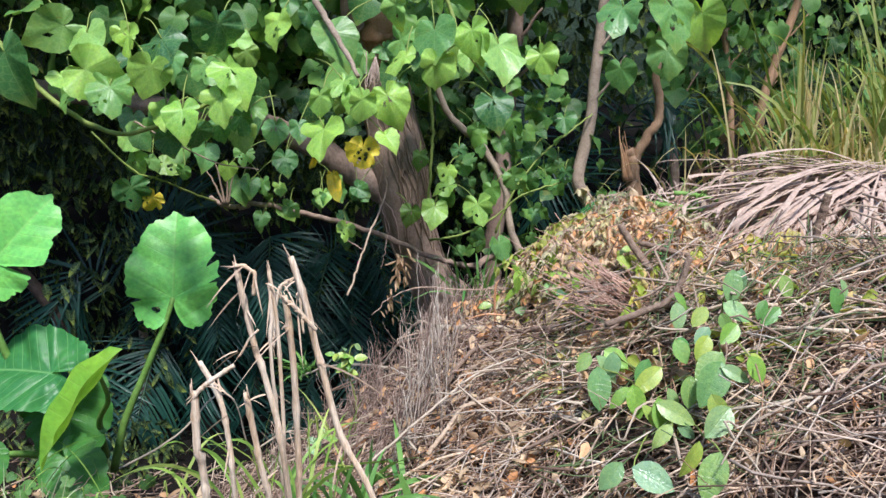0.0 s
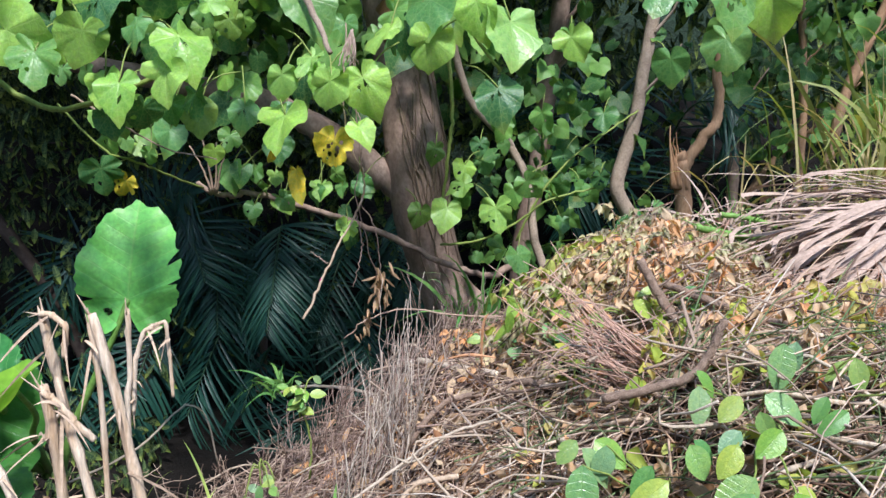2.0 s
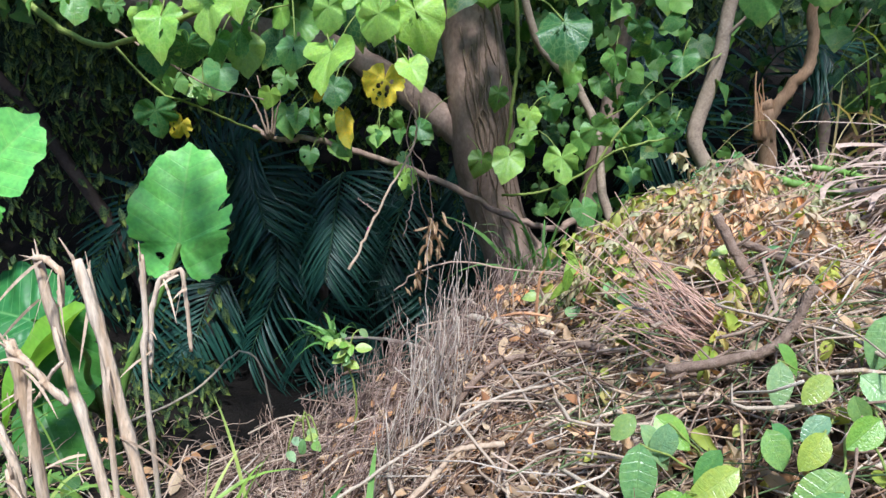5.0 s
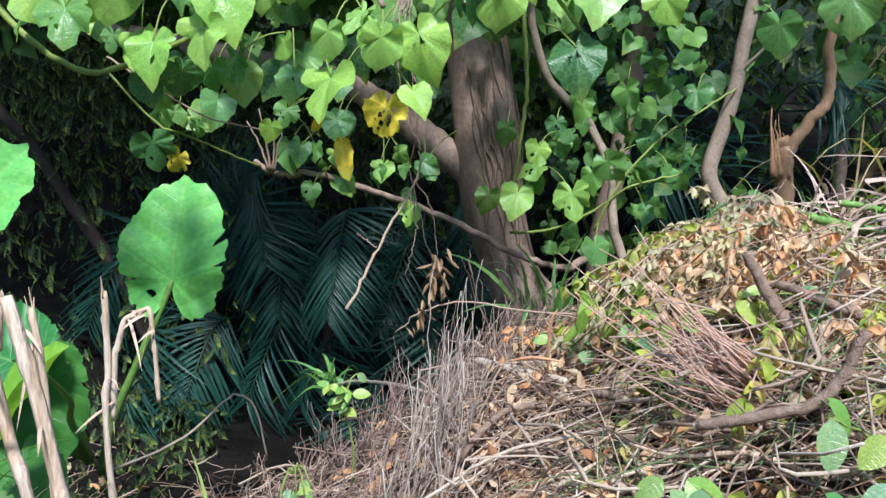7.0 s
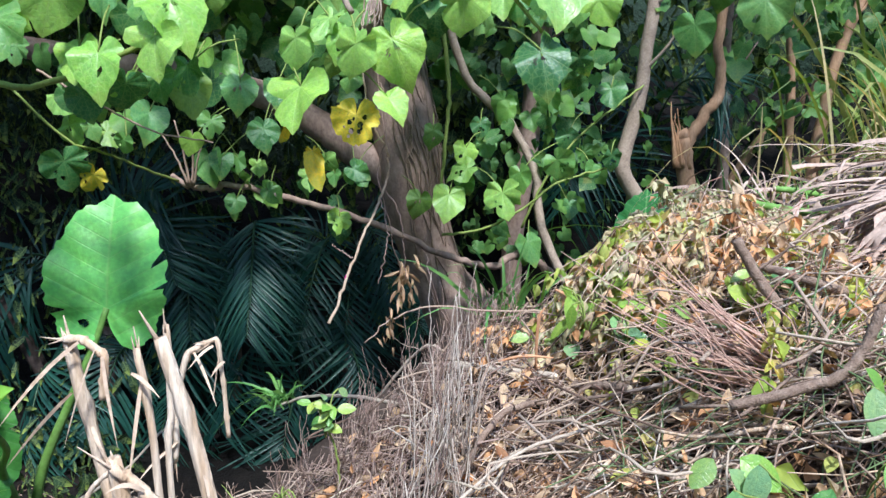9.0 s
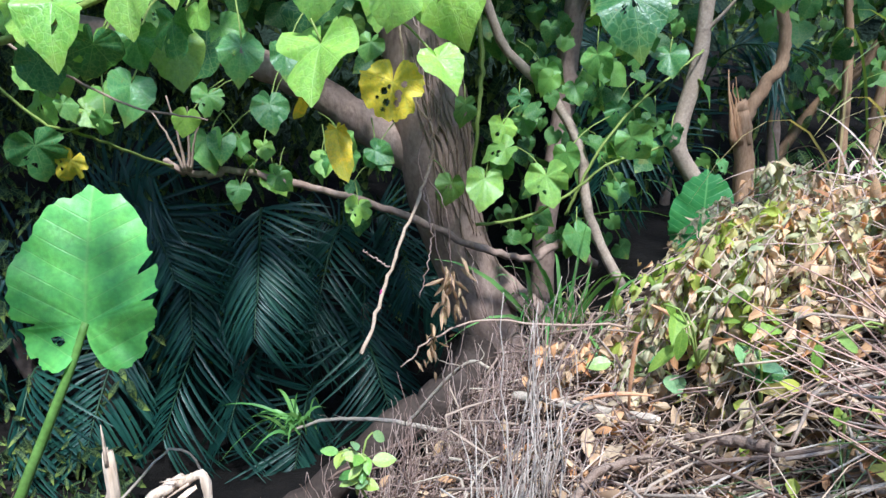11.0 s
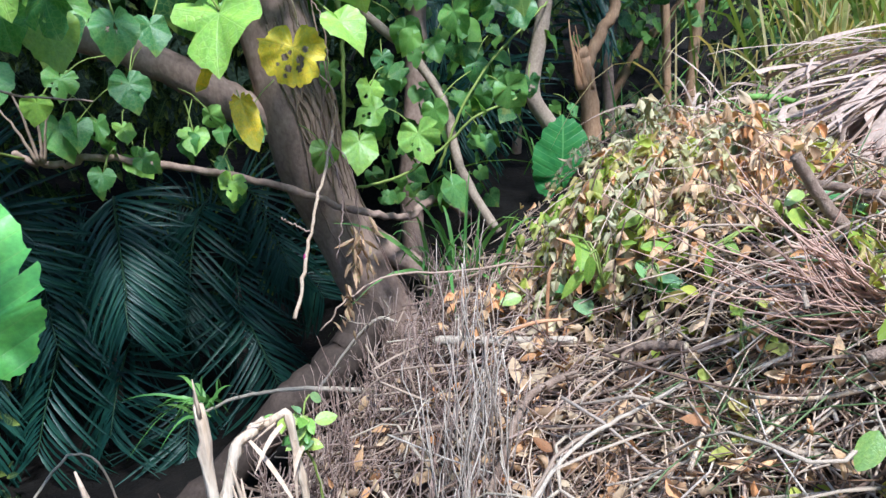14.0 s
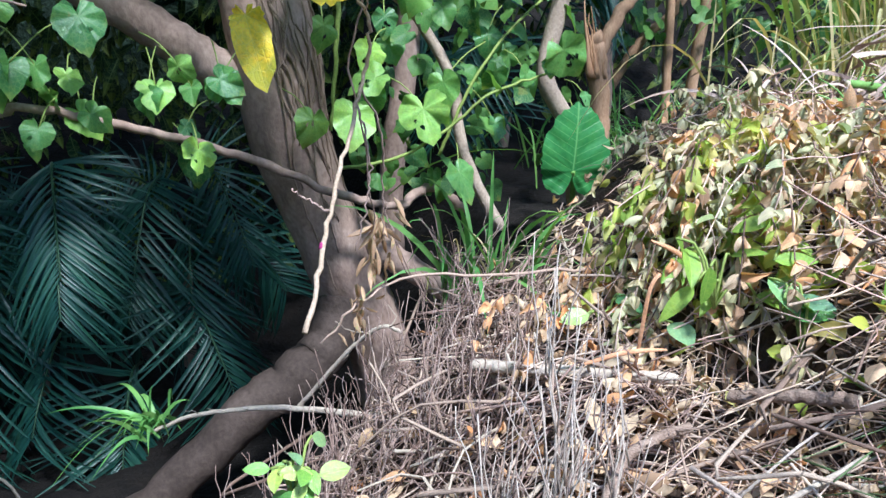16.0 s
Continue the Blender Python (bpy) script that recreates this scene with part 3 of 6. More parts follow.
part("trunk", solid("trunk", *trunk_mesh(), BARK), tree, "brown fluted bark")
part("limb", solid("limb", *tube([(-0.27, 5.02, 0.90), (-0.44, 5.0, 1.05), (-0.63, 5.0, 1.17), (-0.82, 5.0, 1.30), (-1.05, 5.0, 1.42), (-1.4, 5.0, 1.53), (-2.1, 4.95, 1.63), (-2.8, 4.9, 1.76), (-3.6, 4.9, 2.0)], 0.10, 0.05, 18, 50, 0.005, 0.04), BARK), tree, "stout grey-brown side limb")
part("root", solid("root", *tube([(0.0, 5.0, 0.14), (-0.06, 4.95, 0.0), (-0.16, 4.88, -0.14), (-0.31, 4.82, -0.24), (-0.47, 4.80, -0.34), (-0.68, 4.78, -0.52), (-0.98, 4.74, -0.78), (-1.35, 4.7, -1.02)], 0.125, 0.085, 18, 36, 0.006, 0.03), BARK_SHADED), tree, "smooth thick surface root")
part("root", solid("root", *tube([(-0.05, 5.0, 0.46), (0.10, 4.95, 0.34), (0.30, 4.90, 0.20), (0.55, 4.86, 0.04), (0.85, 4.9, -0.1)], 0.066, 0.05, 14, 24, 0.005, 0.03), BARK), tree)
part("burl", solid("burl", *tube([(-0.40, 4.93, 1.86), (-0.43, 4.86, 2.0), (-0.40, 4.88, 2.12), (-0.36, 4.95, 2.22)], 0.09, 0.11, 14, 16, 0.012, 0.15), BARK_WARM), tree, "rotten reddish burl")
AXIS = spline([(-0.02, 5.0, 0.1), (-0.11, 5.0, 0.41), (-0.19, 5.0, 0.6), (-0.26, 5.0, 0.83), (-0.285, 5.0, 1.0), (-0.31, 5.0, 1.2), (-0.42, 5.05, 1.75), (-0.52, 5.1, 2.2)], 60)
for i in range(20):
    top, low = rng.uniform(1.2, 2.1), (rng.uniform(0.62, 1.0) if i % 4 else rng.uniform(0.15, 0.5))
    a0 = -0.15 + 0.08 * i
    pts = []
    for k, z in enumerate(np.linspace(top, low, 9)):
        c = AXIS[np.argmin(np.abs(AXIS[:, 2] - z))]
        r = np.interp(z, [0.1, 0.41, 0.6, 0.83, 1.2, 1.8], [0.175, 0.163, 0.163, 0.178, 0.192, 0.172]) * rng.uniform(0.98, 1.03)
        a1 = a0 + 0.16 * math.sin(k * (0.7 + 0.09 * (i % 5)) + i * 2.1) + rng.normal(0, 0.035)
        pts.append((c[0] + r * math.sin(a1), c[1] - r * math.cos(a1), z))
    part("aerial_root", solid("aerial_root", *tube(pts, 0.0035 + 0.006 * rng.random(), 0.003, 7, 40, 0.002, 0.06), ROOTLET), tree)

# thin bare branch that crosses the trunk
thin = part("branch", solid("branch", *tube([(-1.36, 4.30, 1.06), (-1.30, 4.32, 1.02), (-1.2, 4.36, 1.0), (-1.08, 4.40, 1.01), (-0.82, 4.47, 0.94), (-0.54, 4.55, 0.85), (-0.25, 4.62, 0.72), (0.0, 4.68, 0.61), (0.18, 4.77, 0.56), (0.34, 4.85, 0.62), (0.5, 4.9, 0.5)], 0.012, 0.021, 9, 60, 0.005, 0.09), BARK), tree, "thin grey crossing branch")
for dx, dz in ((-0.02, 0.30), (0.02, 0.26), (0.04, 0.2), (-0.05, 0.24)):
    part("twig", solid("twig", *tube([(-1.27 + dx * 0.3, 4.30, 1.02), (-1.27 + dx, 4.28, 1.02 + dz * 0.5), (-1.28 + dx * 2, 4.26, 1.02 + dz)], 0.007, 0.003, 6, 10, 0.002), TWIG), thin)
# bent branches in the crown
for pts, r0, r1, mat in (
        ([(-0.12, 4.72, 1.95), (0.0, 4.7, 1.56), (0.23, 4.68, 1.32), (0.36, 4.63, 1.08), (0.40, 4.57, 0.80), (0.55, 4.5, 0.5)], 0.020, 0.024, BARK_PALE),
        ([(-0.12, 4.66, 1.85), (-0.08, 4.62, 1.5), (-0.09, 4.62, 1.25), (-0.12, 4.62, 0.9)], 0.012, 0.008, VINE),
        ([(-1.8, 2.95, 1.95), (-1.62, 2.95, 1.70), (-1.45, 2.93, 1.54), (-1.25, 2.92, 1.45), (-1.02, 2.9, 1.50), (-0.85, 2.9, 1.58)], 0.013, 0.007, VINE),
        ([(-1.75, 3.75, 1.45), (-1.6, 3.82, 1.26), (-1.49, 3.9, 1.20), (-1.42, 4.1, 1.12), (-1.33, 4.3, 1.04)], 0.005, 0.006, VINE),
        ([(-1.2, 2.95, 1.50), (-1.08, 2.98, 1.42), (-0.9, 3.0, 1.33), (-0.75, 3.05, 1.30)], 0.004, 0.002, TWIG),
        ([(-0.55, 3.0, 2.2), (-0.48, 2.95, 1.95), (-0.38, 2.9, 1.78), (-0.31, 2.85, 1.65)], 0.016, 0.008, BARK_PALE),
        ([(-0.05, 3.1, 2.2), (0.02, 3.08, 1.95), (0.10, 3.05, 1.75), (0.2, 3.02, 1.62)], 0.010, 0.005, VINE),
        ([(0.75, 3.1, 2.3), (0.82, 3.05, 2.05), (0.9, 3.0, 1.95)], 0.010, 0.006, VINE)):
    part("branch", solid("branch", *tube(pts, r0, r1, 8, 26, 0.002, 0.03), mat), tree)

LEFT = [(-1.31, 2.85, 1.79, 0.2, 10), (-1.43, 2.85, 1.83, 0.21, -60), (-1.17, 2.88, 1.79, 0.15, 0), (-1.05, 2.84, 1.76, 0.22, -20), (-1.26, 2.80, 1.66, 0.25, 60), (-1.21, 2.78, 1.59, 0.19, 10), (-1.4, 2.85, 1.59, 0.13, -10), (-1.61, 2.85, 1.7, 0.29, 10), (-0.83, 2.85, 1.81, 0.21, -20), (-1.07, 2.80, 1.66, 0.18, -20), (-0.96, 2.80, 1.51, 0.17, 5), (-0.82, 2.83, 1.55, 0.18, 0), (-0.77, 2.86, 1.66, 0.21, 40), (-1.05, 2.88, 1.53, 0.15, 0)]
LOW = [(-0.78, 2.95, 1.49, 0.15, 10), (-0.63, 2.95, 1.84, 0.17, -10), (-0.4, 2.95, 1.79, 0.22, 30), (-0.96, 2.95, 1.44, 0.14, -20), (-1.07, 2.95, 1.41, 0.12, 15)]
CENTRE = [(-0.445, 2.79, 1.43, 0.20, -12), (-0.29, 2.76, 1.54, 0.14, -5), (-0.19, 2.8, 1.55, 0.18, 20), (-0.45, 2.82, 1.56, 0.12, 0), (-0.38, 2.84, 1.62, 0.12, -40), (-0.33, 2.82, 1.57, 0.11, -20), (-0.2, 2.8, 1.42, 0.11, 40), (-0.16, 2.85, 1.71, 0.15, -70)]
UPPER = [(-0.03, 3.0, 1.8, 0.22, 0), (0.12, 3.0, 1.8, 0.18, 10), (-0.02, 2.97, 1.68, 0.18, 0), (0.20, 2.97, 1.54, 0.18, 10), (0.23, 3.03, 1.74, 0.25, 10), (0.68, 3.0, 1.88, 0.22, -30), (0.89, 3.0, 1.87, 0.26, 10), (1.1, 3.3, 1.88, 0.24, 10), (1.04, 3.6, 1.76, 0.21, 0), (0.92, 4.0, 1.71, 0.19, 10), (-0.18, 3.0, 1.9, 0.14, 0), (0.47, 3.6, 1.76, 0.17, 30)]
BACK_LEFT = [(-1.59, 3.85, 1.28, 0.16, 0), (-1.49, 3.83, 1.29, 0.1, 30), (-1.6, 3.82, 1.13, 0.21, 5), (-1.44, 3.9, 1.27, 0.14, 60), (-1.08, 3.4, 1.35, 0.16, 10), (-1.22, 3.5, 1.26, 0.09, -20), (-0.81, 3.05, 1.44, 0.15, 10), (-0.98, 3.0, 1.45, 0.13, -10), (-0.88, 3.0, 1.46, 0.12, 10), (-0.71, 3.2, 1.45, 0.13, 0), (-0.69, 3.6, 1.45, 0.13, 10), (-1.07, 4.0, 1.31, 0.13, 0), (-0.87, 4.1, 1.27, 0.16, 15), (-1.18, 4.3, 1.12, 0.19, 5), (-1.06, 4.32, 1.13, 0.12, 0), (-1.19, 4.1, 1.23, 0.12, -15), (-1.12, 3.1, 1.43, 0.15, 20), (-1.14, 3.05, 1.47, 0.12, 0)]
BACK_MID = [(-0.74, 4.3, 1.04, 0.12, -10), (-0.6, 4.3, 1.07, 0.09, 0), (-0.49, 4.3, 1.08, 0.14, 40), (-0.95, 4.45, 0.97, 0.15, 40), (-1.11, 4.45, 0.9, 0.12, -20), (-0.63, 4.55, 0.92, 0.1, 60), (-0.62, 4.55, 0.79, 0.17, 0), (-1.04, 4.4, 1.04, 0.1, 0), (-0.98, 4.4, 1.1, 0.11, 20), (-0.21, 4.4, 0.94, 0.15, -10), (-0.07, 4.35, 0.96, 0.2, -8), (0.19, 4.35, 0.97, 0.21, 10), (-0.01, 4.4, 1.1, 0.16, -65), (0.01, 4.42, 1.04, 0.13, 10), (0.01, 4.45, 1.18, 0.15, 0), (0.27, 4.4, 1.07, 0.15, 10)]
BRANCH = [(-1.12, 4.28, 1.13, 0.14, 10), (-1.07, 4.3, 0.94, 0.11, -10), (-0.91, 4.28, 1.27, 0.16, 5), (-0.89, 4.3, 0.99, 0.12, 50), (-0.71, 4.3, 1.06, 0.13, 0), (-0.63, 4.32, 1.13, 0.12, 20), (-0.49, 4.3, 1.10, 0.13, 60), (-0.60, 4.42, 0.84, 0.14, 0), (0.71, 4.45, 1.16, 0.12, 10), (0.62, 4.5, 1.10, 0.12, -20)]
BACK_RIGHT = [(-0.15, 4.5, 1.26, 0.14, 0), (0.11, 4.6, 1.2, 0.13, 20), (0.53, 4.7, 1.24, 0.14, 0), (0.54, 4.6, 0.9, 0.12, 0), (0.62, 4.7, 1.15, 0.15, 10), (0.70, 4.7, 1.18, 0.10, -10), (1.05, 4.95, 0.86, 0.10, 0), (1.12, 5.0, 0.98, 0.09, 20), (0.32, 4.3, 0.75, 0.18, 20), (0.4, 4.5, 1.46, 0.17, 10), (0.72, 4.6, 1.47, 0.17, 0), (0.18, 4.6, 1.41, 0.15, -30), (0.34, 4.7, 1.34, 0.13, 10), (0.48, 4.7, 1.06, 0.14, -20), (0.08, 4.55, 1.3, 0.12, 0)]
count = 0
STALKS = []
for rows, bright in ((LEFT, 0.35), (LOW, 0.1), (CENTRE, 0.8), (UPPER, 0.6), (BACK_LEFT, 0.2), (BACK_MID, 0.25), (BACK_RIGHT, 0.15), (BRANCH, 0.3)):
    for x, y, z, s, turn in rows:
        pool = BRIGHT_LEAVES if rng.random() < bright else GREEN_LEAVES
        hang_leaf(tree, pool[2 if rows is CENTRE and s > 0.19 else count % 9], x, y, z, s, turn)
        k = math.radians(turn)
        top = np.array([x - 0.18 * s * math.sin(k), y + 0.02, z + 0.18 * s * math.cos(k)])
        back = top + np.array([rng.normal(0, 0.08), 0.06 + 0.05 * rng.random(), 0.06 + 0.09 * rng.random()])
        STALKS.append(spline([top, (top + back) / 2 + np.array([0, 0, 0.02]), back], 6))
        count += 1

for x, y, z, s, turn, mesh in ((-0.31, 2.89, 1.36, 0.155, -8, 0), (-0.42, 2.87, 1.27, 0.12, 12, 1), (-0.485, 2.84, 1.345, 0.06, -20, 1), (-1.53, 3.87, 1.09, 0.15, -35, 2)):
    hang_leaf(tree, YELLOW_LEAVES[mesh], x, y, z, s, turn, label="yellowed leaf eaten through with holes")
for line in STALKS:
    part("leaf_stalk", solid("leaf_stalk", *tubes(line[None], np.full((1, 6), 0.0026), 5), VINE), tree)

# leaves of the crown that can be told apart behind the front sprays
def in_gap(x, y, z):
    """The clear space before the trunk and the stout limb, and over the brush heap."""
    side = x / (y - 0.8 + 1e-6)
    before_trunk = (side > -0.13) & (side < 0.045) & (y < 5.3) & (z < 1.62 + 0.1 * (y - 3))
    before_limb = (side > -0.30) & (side < -0.05) & (y > 3.2) & (z < 1.42)
    return before_trunk | before_limb


count = 0
while count < 78:
    x, y, z = rng.uniform(-1.9, 1.25), rng.uniform(3.1, 4.75), rng.uniform(0.7, 2.25)
    low = np.interp(x, [-2.5, -1.2, -0.6, -0.2, 0.1, 0.5, 1.0, 1.5], [1.40, 1.35, 1.40, 1.15, 0.80, 0.80, 0.90, 1.3]) + 0.06 * rng.random()
    if z < low - 0.05 * (4.5 - y) + 0.3 * (y < 3.6) or (x > 0.35 and y < 3.7) or in_gap(x, y, z) or (x > 0.7 and z < 1.1) or (y > 3.6 and z < 1.42) or (x > 0.05 and rng.random() < (0.55 if x < 0.5 else 0.97)):
        continue
    hang_leaf(tree, GREEN_LEAVES[count % 9] if rng.random() < 0.8 else BRIGHT_LEAVES[count % 9], x, y, z, rng.uniform(0.11, 0.19), rng.normal(0, 30), 0.3 * rng.normal())
    count += 1

# the rest of the crown, over and behind
n = 5600
px, py, pz = rng.uniform(-3.6, 2.6, n), rng.uniform(3.4, 6.6, n), rng.uniform(0.8, 3.9, n)
low = np.interp(px, [-3.6, -2.0, -0.6, -0.2, 0.2, 0.8, 1.4], [1.35, 1.35, 1.4, 1.4, 1.25, 1.25, 1.3]) + 0.15 * (py - 4.5) + 0.12 * rng.random(n)
hem = 3.4 + np.maximum(0, pz - 2.1) * 0.3 + 0.7 * sm((px - 0.2) / 0.5)
thinned = (px > -0.3) | (py > 5.2) | (rng.random(n) < 0.22) | (pz > 2.4)
thinned &= (px > -1.0) | (pz > 1.95) | (rng.random(n) < 0.4)
keep = thinned & (pz > low) & (py > hem) & ~in_gap(px, py, pz) & ((px < 0.1) | (pz > np.maximum(2.1, 1.5 + 0.23 * py)) | ((rng.random(n) < 0.12) & (py > 4.8)))
leaf_cloud("crown", tree, np.stack([px, py, pz], -1)[keep], rng.uniform(0.10, 0.18, keep.sum()), LEAF_MANY, HEART_SMALL)
# unseen leaves added overhead on the left, to keep sun off the hollow
n = 900
px, py, pz = rng.uniform(-4.8, -0.9, n), rng.uniform(3.7, 5.7, n), rng.uniform(2.45, 3.8, n)
leaf_cloud("crown", tree, np.stack([px, py, pz], -1), rng.uniform(0.13, 0.2, n), LEAF_MANY, HEART_SMALL)
# climbing leaves round the trunk's right side
n = 210
px, py, pz = rng.uniform(0.05, 1.3, n), rng.uniform(4.45, 5.2, n), rng.uniform(0.6, 1.9, n)
away = np.abs(px - np.interp(pz, [0.85, 1.07, 1.24, 1.47, 1.9], [0.93, 0.83, 0.84, 0.88, 0.93])) > 0.13
keep = ((px < 0.70) | (py > 5.0)) & (away | (py > 5.0)) & ((px < 1.1) | (pz < 1.0))
leaf_cloud("climber", tree, np.stack([px, py, pz], -1)[keep], rng.uniform(0.055, 0.11, keep.sum()), LEAF_MANY, HEART_SMALL)

# ---- slender trees to the right and behind ----
def slim_tree(label, pts, r0, r1, mat, leaves=0, at=None):
    ob = thing("sapling", label, "tree", pts[-1], "slender trees")
    part("trunk", solid("trunk", *tube(pts, r0, r1, 12, 36, 0.0015, 0.015), mat), ob)
    p = spline(pts, 40)
    for k in (8, 14):
        part("side_twig", solid("side_twig", *tube([p[k], p[k] + np.array([0.08, -0.05, 0.12]), p[k] + np.array([0.2, -0.08, 0.3])], r0 * 0.35, r0 * 0.12, 6, 8, 0.006), mat), ob)
    if leaves:
        i = rng.integers(0, 22, leaves)
        leaf_cloud("crown", ob, p[i] + rng.normal(0, 0.22, (leaves, 3)) + np.array([0, 0.1, 0.1]), rng.uniform(0.09, 0.16, leaves), LEAF_MANY, HEART_SMALL)
    return ob


slim_tree("slender pale-barked sapling with a kinked stem", [(1.05, 4.9, 2.7), (0.99, 4.9, 2.1), (0.95, 4.9, 1.72), (0.93, 4.9, 1.47), (0.88, 4.9, 1.24), (0.86, 4.88, 1.07), (0.97, 4.86, 0.85), (1.05, 4.85, 0.4)], 0.032, 0.044, BARK_PALE, 8)
slim_tree("brown upright stem behind the leaves", [(0.55, 5.9, 2.9), (0.52, 5.9, 2.03), (0.47, 5.9, 1.6), (0.44, 5.9, 1.1), (0.36, 5.9, 0.5), (0.36, 5.9, 0.0)], 0.06, 0.075, BARK, 22)
slim_tree("leaning trunk with shade darkened into its bark", [(-4.6, 5.5, 2.3), (-3.95, 5.5, 1.30), (-3.62, 5.5, 0.95), (-3.35, 5.5, 0.58), (-3.0, 5.5, 0.10), (-2.7, 5.5, -0.5)], 0.035, 0.05, BARK_SHADED)
slim_tree("thin dark stem among the undergrowth", [(1.90, 6.5, 2.6), (1.91, 6.5, 1.63), (1.96, 6.5, 1.0), (1.98, 6.5, 0.3)], 0.035, 0.045, BARK, 10)
slim_tree("warm brown stem behind tall grass", [(3.1, 6.5, 3.0), (2.88, 6.5, 2.29), (2.72, 6.5, 1.78), (2.65, 6.5, 1.3), (2.6, 6.5, 0.4)], 0.032, 0.042, STUMP_WOOD, 14)
slim_tree("reddish leaning stem behind tall grass", [(3.0, 7.0, 1.9), (2.73, 7.0, 1.45), (2.45, 7.0, 1.2), (2.1, 7.0, 0.6), (2.0, 7.0, 0.2)], 0.032, 0.04, STUMP_WOOD, 16)
slim_tree("thin reddish stem in the undergrowth", [(2.3, 6.6, 2.6), (2.40, 6.6, 1.95), (2.46, 6.6, 1.4), (2.5, 6.6, 0.4)], 0.026, 0.034, STUMP_WOOD, 14)

stump = thing("broken_sapling", "snapped sapling with splintered orange wood and one live fork", "tree", (1.34, 5.3, 0.3))
part("trunk", solid("trunk", *tube([(1.35, 5.3, 0.2), (1.345, 5.3, 0.6), (1.33, 5.3, 0.95), (1.295, 5.3, 1.18), (1.27, 5.3, 1.27)], 0.058, 0.046, 14, 24, 0.003, 0.018), STUMP_WOOD), stump)
part("fork", solid("fork", *tube([(1.30, 5.3, 1.16), (1.35, 5.3, 1.27), (1.42, 5.3, 1.39), (1.475, 5.3, 1.48), (1.48, 5.3, 1.62), (1.45, 5.3, 1.80), (1.50, 5.32, 2.2), (1.58, 5.35, 2.7)], 0.038, 0.024, 12, 34, 0.003, 0.02), STUMP_WOOD), stump)
for x0, z1, r in ((1.205, 1.44, 0.020), (1.235, 1.37, 0.015), (1.25, 1.40, 0.011), (1.285, 1.30, 0.014), (1.225, 1.33, 0.012)):
    part("splinter", solid("splinter", *tube([(x0 + 0.045, 5.262, 1.06), (x0 + 0.022, 5.262, 1.2), (x0 - 0.008, 5.27, z1)], r, 0.002, 6, 9, 0.003, 0.08), BARK_WARM), stump)

# undergrowth far behind, its leaf colour darkened to stand for shade
SPRIGLETS = [long_leaf(5, 3, w, curl=0.25, fold=0.3, point=0.8) for w in (0.3, 0.4, 0.22)]
shrubs = thing("undergrowth", "dense undergrowth behind, shade darkened into its leaf colour", "shrubs", (0, 8, 0), kind="stuff")
n = 14000
px, py = rng.uniform(-7, 7, n), rng.uniform(6.6, 9.8, n)
pz = rng.uniform(-0.4, 4.6, n)
leaf_cloud("foliage", shrubs, np.stack([px, py, pz], -1), rng.uniform(0.08, 0.26, n), LEAF_SHADED, SPRIGLETS)
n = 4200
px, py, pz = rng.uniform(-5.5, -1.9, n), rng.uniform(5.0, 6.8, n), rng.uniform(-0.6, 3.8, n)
leaf_cloud("foliage", shrubs, np.stack([px, py, pz], -1), rng.uniform(0.05, 0.14, n), LEAF_SHADED, SPRIGLETS)
n = 800
px, py = rng.uniform(-3.6, -1.9, n), rng.uniform(3.6, 5.2, n)
leaf_cloud("foliage", shrubs, np.stack([px, py, land(px, py) + rng.uniform(0, 0.3, n)], -1), rng.uniform(0.05, 0.12, n), LEAF_SHADED, SPRIGLETS)
# unseen overhead leaves, added to block sun and sky from the growth behind
n = 4200
px, py, pz = rng.uniform(-7, 2.2, n), rng.uniform(4.6, 9.5, n), rng.uniform(3.4, 5.2, n)
leaf_cloud("shade_canopy", shrubs, np.stack([px, py, pz], -1), rng.uniform(0.14, 0.26, n), LEAF_SHADED, HEART_SMALL)

thicket = thing("thicket", "sunlit green growth behind the tall grass", "shrubs", (2.6, 6.2, 0.3), kind="stuff")
n = 620
px, py, pz = rng.uniform(1.3, 4.6, n), rng.uniform(5.7, 7.2, n), rng.uniform(0.7, 3.2, n)
keep = (pz > 1.0 + 0.5 * rng.random(n)) & (rng.random(n) < 0.35 + 0.65 * sm((px - 1.4) / 1.4))
leaf_cloud("leaves", thicket, np.stack([px, py, pz], -1)[keep], rng.uniform(0.06, 0.14, keep.sum()), LEAF_MANY, HEART_SMALL)

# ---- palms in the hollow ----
LEAFLETS = [solid("leaflet", *s[:2], PALM_SHADED, s[2]) for s in (long_leaf(7, 3, w, curl=c, fold=0.5, point=0.55) for w, c in ((0.036, 0.42), (0.042, 0.55), (0.033, 0.3)))]


